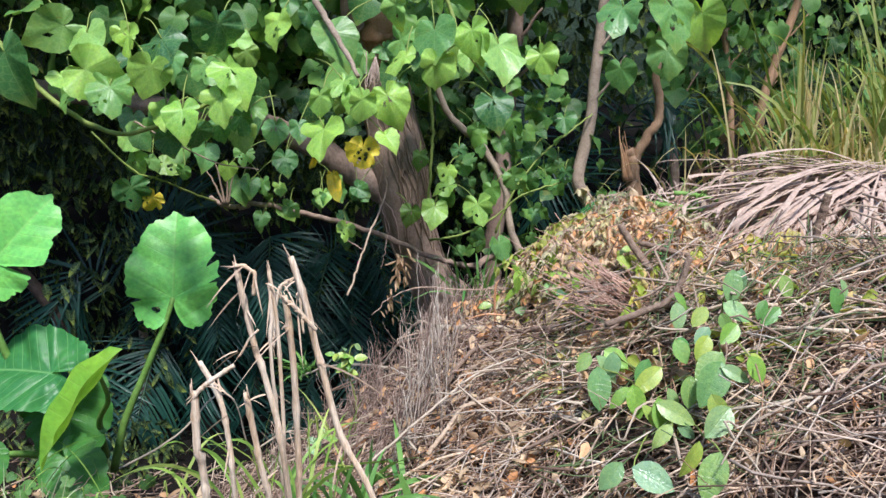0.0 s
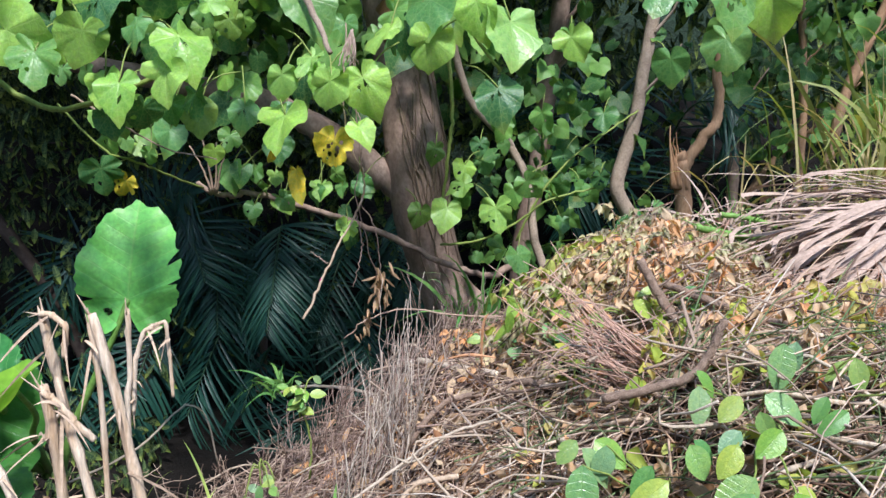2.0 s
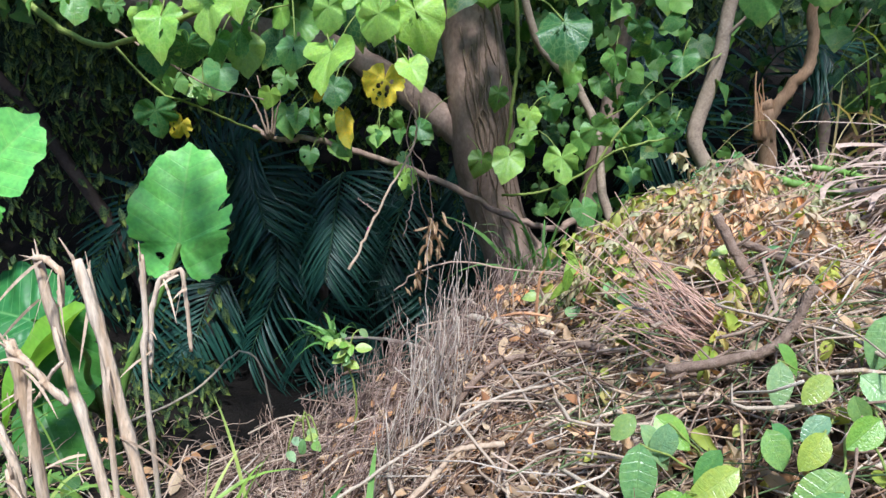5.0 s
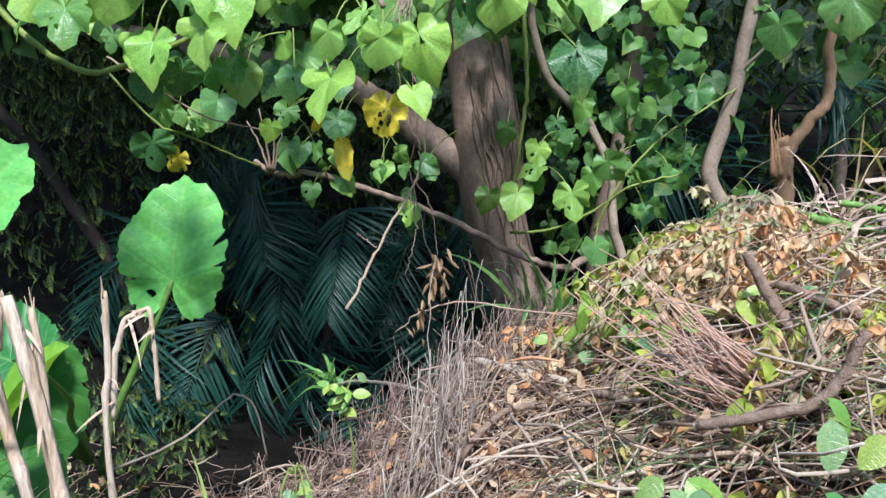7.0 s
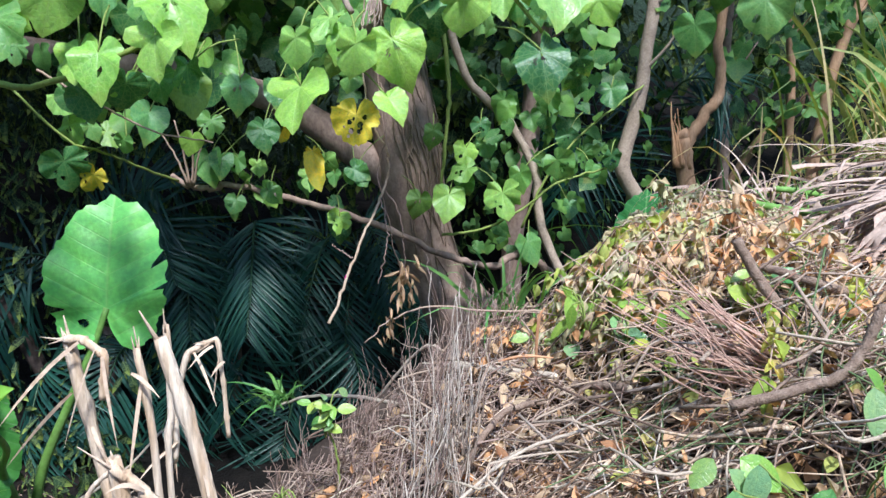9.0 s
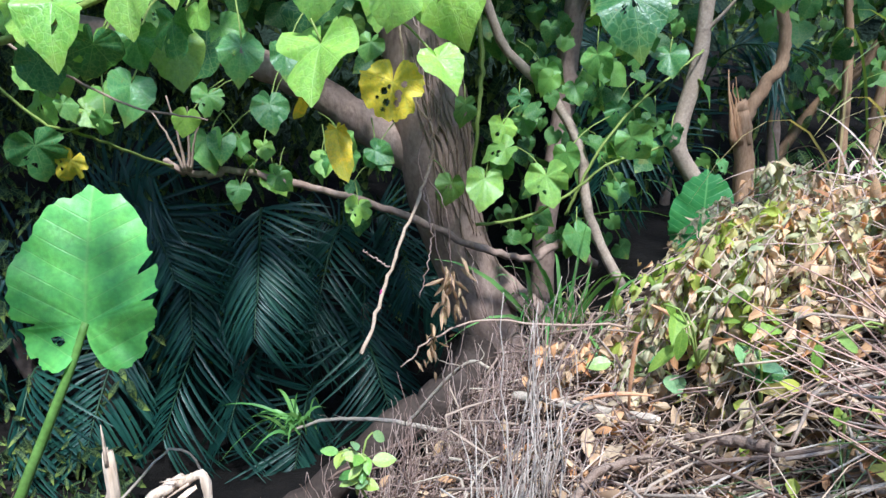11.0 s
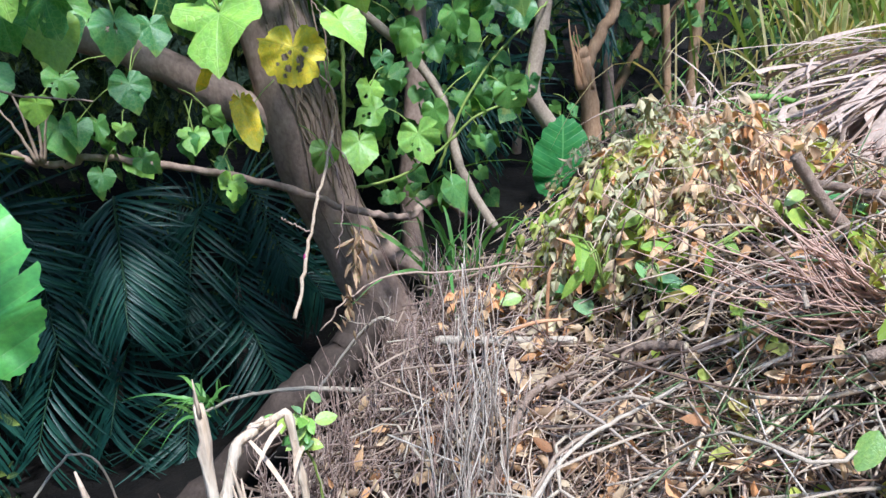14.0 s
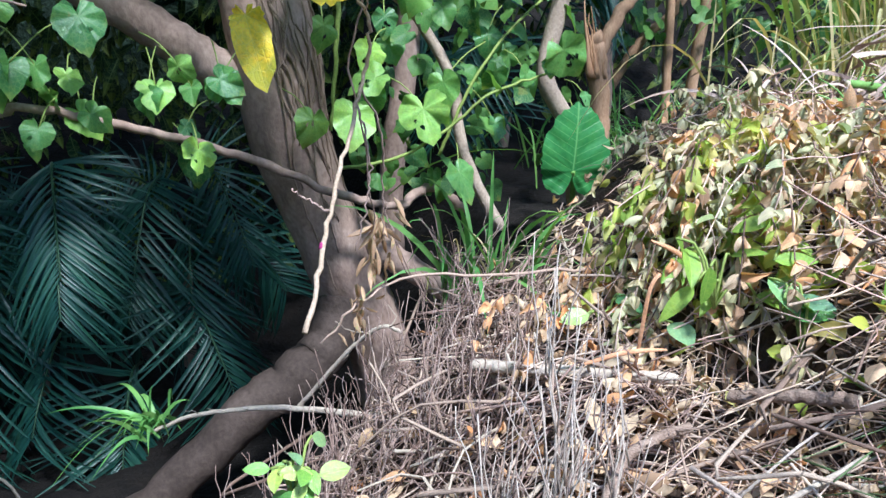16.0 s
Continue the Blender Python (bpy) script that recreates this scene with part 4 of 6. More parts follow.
def frond(parent, base, tip, rise, long, pairs=29, droop=0.4, face=(0.1, -0.8, 0.62)):
    """An arching feather leaf: midrib and two rows of leaflets."""
    base, tip = np.array(base, float), np.array(tip, float)
    p = spline([base, base * 0.6 + tip * 0.4 + np.array([0, 0, rise]), base * 0.2 + tip * 0.8 + np.array([0, 0, rise * 0.55]), tip], 60)
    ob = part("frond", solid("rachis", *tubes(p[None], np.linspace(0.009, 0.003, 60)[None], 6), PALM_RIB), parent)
    d = np.gradient(p, axis=0)
    d /= np.linalg.norm(d, axis=1, keepdims=True)
    face = np.array(face, float)
    idx = np.linspace(6, 58, pairs).astype(int)
    at, tips, to, size = [], [], [], []
    for side in (-1, 1):
        w = np.cross(d[idx], face) * side
        w /= np.linalg.norm(w, axis=1, keepdims=True)
        s = np.linspace(0, 1, pairs)
        dirs = w * 0.85 + d[idx] * (0.45 + 0.5 * s)[:, None] + np.array([0, 0, -droop]) + rng.normal(0, 0.05, (pairs, 3))
        at.append(p[idx]), tips.append(dirs), to.append(np.tile(face, (pairs, 1)) + rng.normal(0, 0.22, (pairs, 3)))
        size.append(long * (0.55 + 0.45 * np.sin(math.pi * (0.15 + 0.75 * s))) * rng.uniform(0.9, 1.08, pairs))
    mats = frames(np.vstack(at), np.vstack(tips), np.vstack(to), np.concatenate(size))
    for i, m in enumerate(mats):
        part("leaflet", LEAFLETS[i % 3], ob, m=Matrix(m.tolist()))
    return ob


for crown, rows in (
        ((-1.75, 6.35, -0.75), (((-1.53, 6.1, 0.36), (-1.91, 5.3, -0.70), 0.12, 0.45), ((-1.50, 6.3, 0.48), (-1.30, 5.3, 0.15), 0.15, 0.42), ((-1.99, 6.4, 0.47), (-2.22, 5.7, 0.11), 0.15, 0.45), ((-1.39, 6.0, -0.35), (-1.52, 5.3, -0.65), 0.12, 0.45), ((-2.06, 6.3, 0.61), (-1.76, 5.5, -0.15), 0.15, 0.45), ((-1.7, 6.4, 0.1), (-2.35, 6.1, -0.1), 0.2, 0.45), ((-1.7, 6.4, 0.0), (-1.1, 6.1, -0.45), 0.2, 0.45), ((-1.8, 6.4, -0.2), (-1.95, 5.9, -0.6), 0.2, 0.45), ((-1.42, 6.0, 0.38), (-1.30, 5.2, -0.02), 0.14, 0.36))),
        ((-0.9, 6.5, -0.8), (((-0.95, 6.2, -0.19), (-0.56, 5.4, -0.61), 0.12, 0.42), ((-0.94, 6.4, 0.44), (-1.10, 5.7, -0.24), 0.12, 0.42), ((-0.79, 6.5, 0.42), (-0.45, 5.8, 0.04), 0.15, 0.38), ((-1.10, 6.0, -0.6), (-1.14, 5.3, -0.92), 0.12, 0.42), ((-0.8, 6.4, 0.1), (-0.78, 5.7, -0.35), 0.15, 0.4), ((-0.9, 6.5, 0.2), (-1.45, 6.2, 0.0), 0.2, 0.42), ((-0.9, 6.4, -0.2), (-0.25, 6.2, -0.3), 0.2, 0.42))),
        ((-2.55, 5.95, -0.6), (((-2.55, 6.0, 0.22), (-1.95, 5.6, 0.82), 0.15, 0.48), ((-2.24, 5.8, -0.26), (-2.27, 5.1, -0.71), 0.12, 0.48), ((-2.69, 5.6, -0.32), (-2.64, 5.0, -0.75), 0.12, 0.48), ((-2.3, 5.8, 0.3), (-1.80, 5.4, 0.25), 0.25, 0.45), ((-2.6, 5.8, 0.1), (-3.1, 5.3, -0.3), 0.3, 0.5))),
        ((1.3, 6.8, 0.2), (((1.2, 6.7, 0.6), (0.6, 6.3, 1.5), 0.35, 0.5), ((1.3, 6.7, 0.6), (1.9, 6.3, 1.5), 0.35, 0.5), ((1.2, 6.6, 0.5), (0.7, 6.0, 0.7), 0.4, 0.45)))):
    palm = thing("palm", "young feather palm, glossy dark green fronds with shade put into their colour", "palm", crown, "palms in the hollow")
    part("stem", solid("stem", *tube([(crown[0], crown[1], crown[2] - 0.3), (crown[0] + 0.03, crown[1], crown[2] + 0.2), (crown[0] + 0.05, crown[1] - 0.05, crown[2] + 0.6)], 0.05, 0.03, 10, 12), BARK), palm)
    for k, (base, tip, rise, long) in enumerate(rows):
        frond(palm, base, tip, rise * 1.5, long * 1.12, droop=0.08 + 0.14 * (k % 3), face=(0.55 * math.sin(k * 2.3 + crown[0] * 5), -0.8, 0.45 + 0.3 * math.sin(k * 1.7)))

# ---- taro plants ----
def taro_leaf(parent, at, tip, face, long, mat, seed, stalk, cup=0.1, droop=0.2, cuts=((52, 0.22, 2.0), (-75, 0.15, 2.5)), pits=(), label="", wave=0.035, quilt=0.016):
    cuts = (*cuts, *[(k + 7 * math.sin(k), 0.05, 4.0) for k in range(-150, 151, 23)])
    b, t, u = fan_leaf(ARROW, 151, 14, seed, cup=cup, droop=droop, wave=wave, ragged=0.008, cuts=cuts, pits=pits)
    b[:, 2] += quilt * np.abs(np.sin((b[:, 1] - 0.55 * np.abs(b[:, 0])) * 11)) * np.minimum(1, np.abs(b[:, 0]) * 8)
    m = frames(np.array([at]), np.array([tip], float), np.array([face], float), np.array([long]))[0]
    blade = part("blade", solid("blade", b, t, mat, u), parent, label, Matrix(m.tolist()))
    part("petiole", solid("petiole", *tube([at, *stalk], 0.011, 0.02, 9, 22), STALK), parent)
    return blade


taro = thing("taro", "tall taro plant with large bright arrow-shaped leaves", "taro plant", (-1.6, 3.35, 0.0), "taro plants")
taro_leaf(taro, (-1.255, 3.36, 0.695), (0.0, 0.18, 1.0), (0.1, -1, 0.25), 0.41, TARO, 3, [(-1.30, 3.33, 0.56), (-1.40, 3.33, 0.35), (-1.52, 3.34, 0.10), (-1.60, 3.36, -0.15)], cuts=((46, 0.24, 2.2), (68, 0.22, 1.2), (-92, 0.30, 3.0), (-128, 0.12, 3.0), (100, 0.08, 3.0)), pits=((-0.17, -0.13, 0.035), (-0.21, -0.12, 0.025)))
taro_leaf(taro, (-1.85, 3.0, 0.93), (0.62, 0.15, 0.78), (0.12, -1, 0.3), 0.36, TARO, 5, [(-1.90, 3.02, 0.75), (-1.85, 3.1, 0.4), (-1.72, 3.25, 0.0)], cup=0.2, cuts=((62, 0.62, 5.0), (30, 0.1, 3.0), (-50, 0.15, 4.0), (100, 0.1, 2.0)))
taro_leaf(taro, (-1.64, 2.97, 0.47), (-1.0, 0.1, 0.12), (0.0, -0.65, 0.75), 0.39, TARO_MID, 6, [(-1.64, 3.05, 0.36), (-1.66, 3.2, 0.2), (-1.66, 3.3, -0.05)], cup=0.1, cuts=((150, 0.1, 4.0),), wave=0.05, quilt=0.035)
folded = long_leaf(26, 9, 0.22, curl=0.12, fold=0.95, point=0.75, twist=0.5)
ripple = folded[0] + np.stack([0.06 * folded[0][:, 0] * np.sin(folded[0][:, 1] * 23), 0 * folded[0][:, 0], 0.012 * np.sin(folded[0][:, 1] * 17 + folded[0][:, 0] * 30)], -1)
m = frames(np.array([(-1.23, 2.75, 0.64)]), np.array([(-0.32, -0.05, -0.36)]), np.array([(-0.75, -0.55, 0.5)]), np.array([0.60]))[0]
part("blade", solid("blade", ripple, folded[1], TARO_YOUNG, folded[2]), taro, "young folded yellow-green blade", Matrix(m.tolist()))
part("petiole", solid("petiole", *tube([(-1.34, 2.78, 0.52), (-1.40, 2.95, 0.36), (-1.52, 3.1, 0.2), (-1.6, 3.3, -0.05)], 0.008, 0.016, 9, 22), STALK), taro)
taro_leaf(taro, (-1.68, 3.15, 0.34), (0.2, -0.4, -0.9), (0.25, -1, 0.35), 0.36, TARO_SHADED, 9, [(-1.66, 3.22, 0.25), (-1.64, 3.3, 0.05), (-1.64, 3.34, -0.1)])
taro_leaf(taro, (-1.60, 2.95, 0.10), (0.55, -0.4, -0.5), (0.2, -0.9, 0.6), 0.26, TARO_SHADED, 10, [(-1.6, 3.1, 0.1), (-1.63, 3.3, -0.05)])
taro_leaf(taro, (-1.86, 2.85, 0.16), (0.3, -0.5, -0.4), (0.2, -0.9, 0.6), 0.15, TARO_SHADED, 11, [(-1.8, 3.0, 0.1), (-1.7, 3.25, -0.05)])
low_taro = thing("taro", "single dark green taro leaf behind the brush heap", "taro plant", (1.0, 4.8, 0.3), "taro plants")
taro_leaf(low_taro, (0.945, 4.72, 0.69), (0.04, -0.1, 0.95), (-0.1, -1, 0.35), 0.30, TARO_MID, 13, [(1.0, 4.82, 0.5), (1.02, 4.85, 0.2)], cuts=())

# ---- dead canes ----
def cane(parent, pts, r, label="", n=30):
    if len(pts) <= 4:
        g = np.array(pts, float)
        p = np.stack([np.interp(np.linspace(0, len(g) - 1, n), np.arange(len(g)), g[:, i]) for i in range(3)], -1)
    else:
        p = spline(pts, n)
    for k in range(4, n, 7):
        p[k:] += np.array([*rng.normal(0, 0.25 * r, 2), 0.0])
    rad = np.full(n, r * 0.74) * (1 + 0.02 * rng.normal(0, 1, n))
    for k in range(4, n, 7):
        rad[k] *= 1.3
    rad[0] = r * 0.6
    ob = part("cane", solid("cane", *tubes(p[None], rad[None], 8), CANE), parent, label)
    d = (p[0] - p[2]) / np.linalg.norm(p[0] - p[2])
    for _ in range(3):
        a = p[0] - d * 0.01 + rng.normal(0, 0.35 * r, 3)
        e = a + d * rng.uniform(0.015, 0.04) + rng.normal(0, 0.004, 3)
        part("splinter", solid("splinter", *tube([a, (a + e) / 2, e], 0.32 * r, 0.06 * r, 4, 4), SHEATH), ob)
    for _ in range(3):
        i = rng.integers(1, n - 6)
        a = p[i] + np.array([rng.normal(0, 0.006), -r, 0])
        w, f, u = blades(np.array([a]), np.array([[rng.normal(0, 0.05), -0.02, rng.uniform(-0.07, 0.03)]]), np.array([0.0042]), np.array([0.5]))
        part("sheath", solid("sheath", w, f, SHEATH, u), ob, "peeling dry sheath")
    return ob


canes = thing("cane_clump", "clump of dead snapped straw-coloured cane stalks", "dead canes", (-0.35, 1.6, 0.3))
for pts, r in (
        ([(-0.435, 1.59, 1.185), (-0.418, 1.59, 1.07), (-0.395, 1.59, 0.95), (-0.365, 1.59, 0.81), (-0.35, 1.6, 0.64), (-0.33, 1.62, 0.25)], 0.0095),
        ([(-0.436, 1.585, 1.182), (-0.415, 1.58, 1.186), (-0.393, 1.58, 1.169), (-0.397, 1.58, 1.12)], 0.006),
        ([(-0.292, 1.48, 1.222), (-0.265, 1.48, 1.12), (-0.240, 1.48, 0.99), (-0.205, 1.48, 0.84), (-0.142, 1.48, 0.70), (-0.05, 1.5, 0.35)], 0.0095),
        ([(-0.416, 1.8, 1.133), (-0.413, 1.8, 1.049), (-0.415, 1.8, 0.895), (-0.406, 1.8, 0.685), (-0.4, 1.8, 0.25)], 0.0065),
        ([(-0.418, 1.81, 0.93), (-0.408, 1.81, 1.036), (-0.392, 1.81, 1.089), (-0.37, 1.81, 1.102)], 0.0062),
        ([(-0.37, 1.81, 1.102), (-0.350, 1.81, 1.112), (-0.345, 1.81, 1.04), (-0.342, 1.81, 0.968)], 0.0045),
        ([(-0.514, 1.55, 0.983), (-0.475, 1.55, 0.90), (-0.46, 1.55, 0.80), (-0.452, 1.55, 0.667), (-0.44, 1.56, 0.25)], 0.0085),
        ([(-0.278, 1.35, 1.173), (-0.268, 1.36, 1.05), (-0.268, 1.37, 0.85), (-0.27, 1.38, 0.70), (-0.27, 1.4, 0.25)], 0.0085),
        ([(-0.277, 1.345, 1.168), (-0.25, 1.35, 1.14), (-0.222, 1.36, 1.105)], 0.0055),
        ([(-0.456, 1.35, 0.99), (-0.458, 1.35, 0.869), (-0.455, 1.36, 0.774), (-0.45, 1.38, 0.25)], 0.0105),
        ([(-0.458, 1.345, 0.978), (-0.436, 1.345, 1.004), (-0.378, 1.35, 1.04)], 0.006),
        ([(-0.389, 1.45, 0.95), (-0.372, 1.45, 0.834), (-0.354, 1.46, 0.72), (-0.33, 1.48, 0.25)], 0.009),
        ([(-0.368, 1.6, 1.169), (-0.355, 1.6, 1.068), (-0.351, 1.6, 0.886), (-0.352, 1.61, 0.64), (-0.35, 1.62, 0.25)], 0.006),
        ([(-0.43, 1.56, 0.99), (-0.405, 1.56, 1.03), (-0.385, 1.56, 1.05)], 0.0035)):
    cane(canes, pts, r)
fallen = thing("bent_stick", "thin dry bent stick at the hollow's edge", "stick", (-1.2, 3.0, 0.1))
part("stick", solid("stick", *tube([(-1.65, 3.5, -0.22), (-1.42, 3.65, -0.12), (-1.25, 3.73, 0.05), (-1.19, 3.76, 0.08), (-1.13, 3.8, 0.0), (-1.09, 3.85, -0.28)], 0.006, 0.004, 7, 24, 0.002), WHITE_WOOD), fallen)

# ---- the heap of cuttings ----
pile = thing("brush_heap", "heap of dry twigs, stems and withered leaves", "brush heap", (0.4, 2.7, 0.3))
hx = np.linspace(-1.15, 2.6, 150)
hy = np.linspace(1.2, 4.25, 120)
X, Y = np.meshgrid(hx, hy)
Z = land(X, Y) + uneven(X, Y, 3.5, 0.07, 5.0) + uneven(X, Y, 14.0, 0.025, 9.0)
edge = np.minimum(np.minimum(X + 1.15, 2.6 - X), np.minimum(Y - 1.2, 4.25 - Y))
Z -= 0.15 * (1 - sm(edge / 0.25))
gid = np.arange(X.size).reshape(X.shape)
quads = np.stack([gid[:-1, :-1], gid[:-1, 1:], gid[1:, 1:], gid[1:, :-1]], -1).reshape(-1, 4)
part("matted_core", solid("matted_core", np.stack([X, Y, Z], -1).reshape(-1, 3), quads, LITTER_SHADED), pile, "matted brown litter, darkened for shadow between the twigs")


def on_heap(n, xr, yr, lift=0.02):
    x, y = rng.uniform(*xr, n), rng.uniform(*yr, n)
    return np.stack([x, y, land(x, y) + lift], -1)


def lying(n, xr, yr, long, lift=(0.0, 0.07), lean=0.18, heading=None, loose=1.0):
    """Middle lines of n twigs strewn over the heap."""
    c = on_heap(n, xr, yr, 0) + np.stack([np.zeros(n), np.zeros(n), rng.uniform(*lift, n)], -1)
    a = rng.uniform(0, 2 * math.pi, n) if heading is None else rng.normal(heading, loose, n)
    L = rng.uniform(*long, n)
    d = np.stack([np.cos(a), np.sin(a), 0.42 * np.cos(a) + 0.12 * np.sin(a) + rng.normal(0, lean, n)], -1) * L[:, None]
    s = np.linspace(-0.5, 0.5, 6)
    p = c[:, None] + d[:, None] * s[None, :, None]
    sag = rng.normal(0, 0.35, (n, 1)) * L[:, None]
    side = np.stack([-np.sin(a), np.cos(a), rng.normal(0, 0.6, n)], -1)
    drift = np.cumsum(rng.normal(0, 0.024, p.shape) * L[:, None, None], axis=1)
    drift -= drift.mean(axis=1, keepdims=True)
    return p + side[:, None] * ((s ** 2)[None] * sag)[:, :, None] + drift


def strew(name, n, xr, yr, long, r, mat, **more):
    p = lying(n, xr, yr, long, **more)
    rad = rng.uniform(*r, n)[:, None] * np.linspace(1.0, 0.55, 6)[None]
    return part(name, solid(name, *tubes(p, rad, 4), mat), pile, kind="stuff")


strew("brushwood", 1500, (0.3, 2.3), (0.75, 1.7), (0.10, 0.40), (0.0012, 0.0035), TWIG)
strew("brushwood", 2500, (-0.95, 2.0), (1.4, 2.55), (0.08, 0.36), (0.0009, 0.0026), TWIG, lift=(-0.04, 0.08), lean=0.34)
strew("brushwood", 1500, (-0.6, 1.9), (1.4, 2.55), (0.08, 0.3), (0.0009, 0.0026), TWIG_BROWN, lift=(-0.02, 0.09), lean=0.4)
strew("brushwood", 1100, (-0.95, 0.27), (2.5, 3.8), (0.08, 0.32), (0.001, 0.003), TWIG)
strew("brushwood", 500, (0.3, 2.0), (2.5, 3.7), (0.06, 0.2), (0.001, 0.0025), TWIG)
strew("brushwood", 700, (-0.6, 0.2), (2.3, 3.6), (0.10, 0.35), (0.0012, 0.003), TWIG_PINK)
strew("brushwood", 300, (-0.7, 1.9), (1.2, 2.6), (0.25, 0.7), (0.002, 0.0048), TWIG)
strew("brushwood", 260, (-2.0, -0.7), (1.6, 3.0), (0.10, 0.35), (0.0012, 0.003), TWIG)
strew("straw", 700, (-0.9, 1.9), (1.0, 2.6), (0.15, 0.5), (0.001, 0.003), SHEATH, lift=(0, 0.1), lean=0.3)
strew("greenery", 340, (0.3, 1.4), (1.5, 2.5), (0.15, 0.45), (0.0012, 0.0026), GREEN_STEM, lift=(0.02, 0.1), lean=0.3)
strew("straw", 220, (-0.7, 1.7), (1.25, 2.55), (0.2, 0.6), (0.002, 0.0045), TWIG_PALE, lift=(0.02, 0.11), lean=0.22)
strew("straw", 60, (-0.3, 0.6), (2.0, 2.6), (0.2, 0.5), (0.002, 0.004), TWIG_PALE, lift=(0.02, 0.07), lean=0.15)
strew("brushwood", 60, (-0.1, 1.6), (1.4, 2.4), (0.2, 0.5), (0.0025, 0.005), BRANCH_BARK, lift=(-0.01, 0.08), lean=0.25)
strew("straw", 600, (0.05, 1.0), (2.2, 2.85), (0.06, 0.22), (0.0008, 0.002), SHEATH)
strew("brushwood", 600, (0.05, 1.2), (2.1, 2.85), (0.06, 0.25), (0.0008, 0.0022), TWIG)
TWIG_SHAPES = []
for i in range(8):
    v, f = tube([(-0.5, 0, 0), (-0.25, rng.normal(0, 0.25), rng.normal(0, 0.15)), (0.0, rng.normal(0, 0.25), rng.normal(0, 0.15)), (0.25, rng.normal(0, 0.25), rng.normal(0, 0.15)), (0.5, rng.normal(0, 0.2), 0)], 0.014, 0.006, 5, 12, 0.004, 0.06)
    TWIG_SHAPES.append(solid("twig", v, f, TWIG_ONE))
for i in range(220):
    x, y = rng.uniform(-0.7, 1.7), rng.uniform(1.5, 3.5)
    y = y if x < 0.3 else 1.5 + (y - 1.5) * 0.55
    L, a = rng.uniform(0.18, 0.5), rng.uniform(0, 360)
    z = float(land(np.array(x), np.array(y))) + rng.uniform(0.02, 0.09)
    d = Vector((math.cos(radians(a)), math.sin(radians(a)), 0.42 * math.cos(radians(a)) + rng.normal(0, 0.15)))
    part("twig", TWIG_SHAPES[i % 8], pile, m=Matrix.Translation((x, y, z)) @ d.to_track_quat("X", "Z").to_matrix().to_4x4() @ Matrix.Diagonal((L, 0.30, 0.30, 1)))

STRAW_SHAPES = []
for i in range(5):
    v, f = tube([(-0.5, 0, 0), (-0.15, rng.normal(0, 0.03), rng.normal(0, 0.02)), (0.2, rng.normal(0, 0.03), rng.normal(0, 0.02)), (0.5, rng.normal(0, 0.03), 0)], 0.006, 0.004, 6, 10, 0.001, 0.08)
    STRAW_SHAPES.append(solid("stalk", v, f, CANE))
for i in range(60):
    x, y = rng.uniform(-0.5, 1.4), rng.uniform(1.4, 2.4)
    L, a = rng.uniform(0.2, 0.55), rng.normal(100, 45)
    z = float(land(np.array(x), np.array(y))) + rng.uniform(0.03, 0.08)
    d = Vector((math.cos(radians(a)), math.sin(radians(a)), 0.42 * math.cos(radians(a)) + rng.normal(0.05, 0.15)))
    k = rng.uniform(0.5, 1.0)
    part("stalk", STRAW_SHAPES[i % 5], pile, m=Matrix.Translation((x, y, z)) @ d.to_track_quat("X", "Z").to_matrix().to_4x4() @ Matrix.Diagonal((L, k, k, 1)))

DRY_SHAPES = [long_leaf(6, 4, 0.45, curl=0.5, fold=-0.5, point=0.8, twist=0.8 * (i - 1.5)) for i in range(4)]


def litter(name, n, xr, yr, size, mat, shapes, lift=(0.01, 0.08), stand=0.5, fall=0.2):
    p = on_heap(n, xr, yr, 0)
    p[:, 2] += rng.uniform(*lift, n)
    tips = np.stack([rng.normal(0, 1, n), rng.normal(-0.3, 1, n), rng.normal(-fall, stand, n)], -1)
    to = np.stack([rng.normal(0, 0.6, n), rng.normal(-0.6, 0.5, n), rng.normal(0.8, 0.5, n)], -1)
    mats = frames(p, tips, to, rng.uniform(*size, n))
    pick = rng.integers(0, len(shapes), n)
    vs, fs, us, k = [], [], [], 0
    for i, (b, t, u) in enumerate(shapes):
        v, f, w = spread(b, t, u, mats[pick == i])
        vs.append(v), fs.append(f + k), us.append(w)
        k += len(v)
    return part(name, solid(name, np.vstack(vs), np.vstack(fs), mat, np.vstack(us)), pile, kind="stuff")


litter("dry_leaves", 1900, (-0.5, 2.0), (1.3, 3.0), (0.025, 0.065), DRY_LEAF, DRY_SHAPES)
OVALS = [long_leaf(7, 5, 0.5, curl=0.15 + 0.1 * i, fold=0.25, point=0.85) for i in range(3)]


def crumple(shape, size, seed):
    """The same blade, dried out of shape."""
    r = np.random.default_rng(seed)
    b = shape[0]
    a, c = r.uniform(5, 11, (3, 3)), r.uniform(0, 6, 3)
    return b + size * np.sin(b @ a.T + c) * np.minimum(1, b[:, 1:2] * 4), shape[1], shape[2]


WILTED = [crumple(long_leaf(7, 5, w, curl=c, fold=f, point=0.8, twist=t), 0.07, 50 + i) for i, (w, c, f, t) in enumerate(((0.5, 0.2, 1.1, 0.3), (0.42, 0.5, 0.9, -0.7), (0.55, 0.7, -0.8, 0.9), (0.4, 0.1, 1.4, 0.0), (0.5, 0.9, 0.6, 1.3), (0.45, 0.4, -1.2, -1.2)))]
litter("dry_leaves", 420, (-0.1, 0.6), (1.9, 2.9), (0.022, 0.048), DRY_LEAF, WILTED, lift=(0.03, 0.09), stand=0.7)
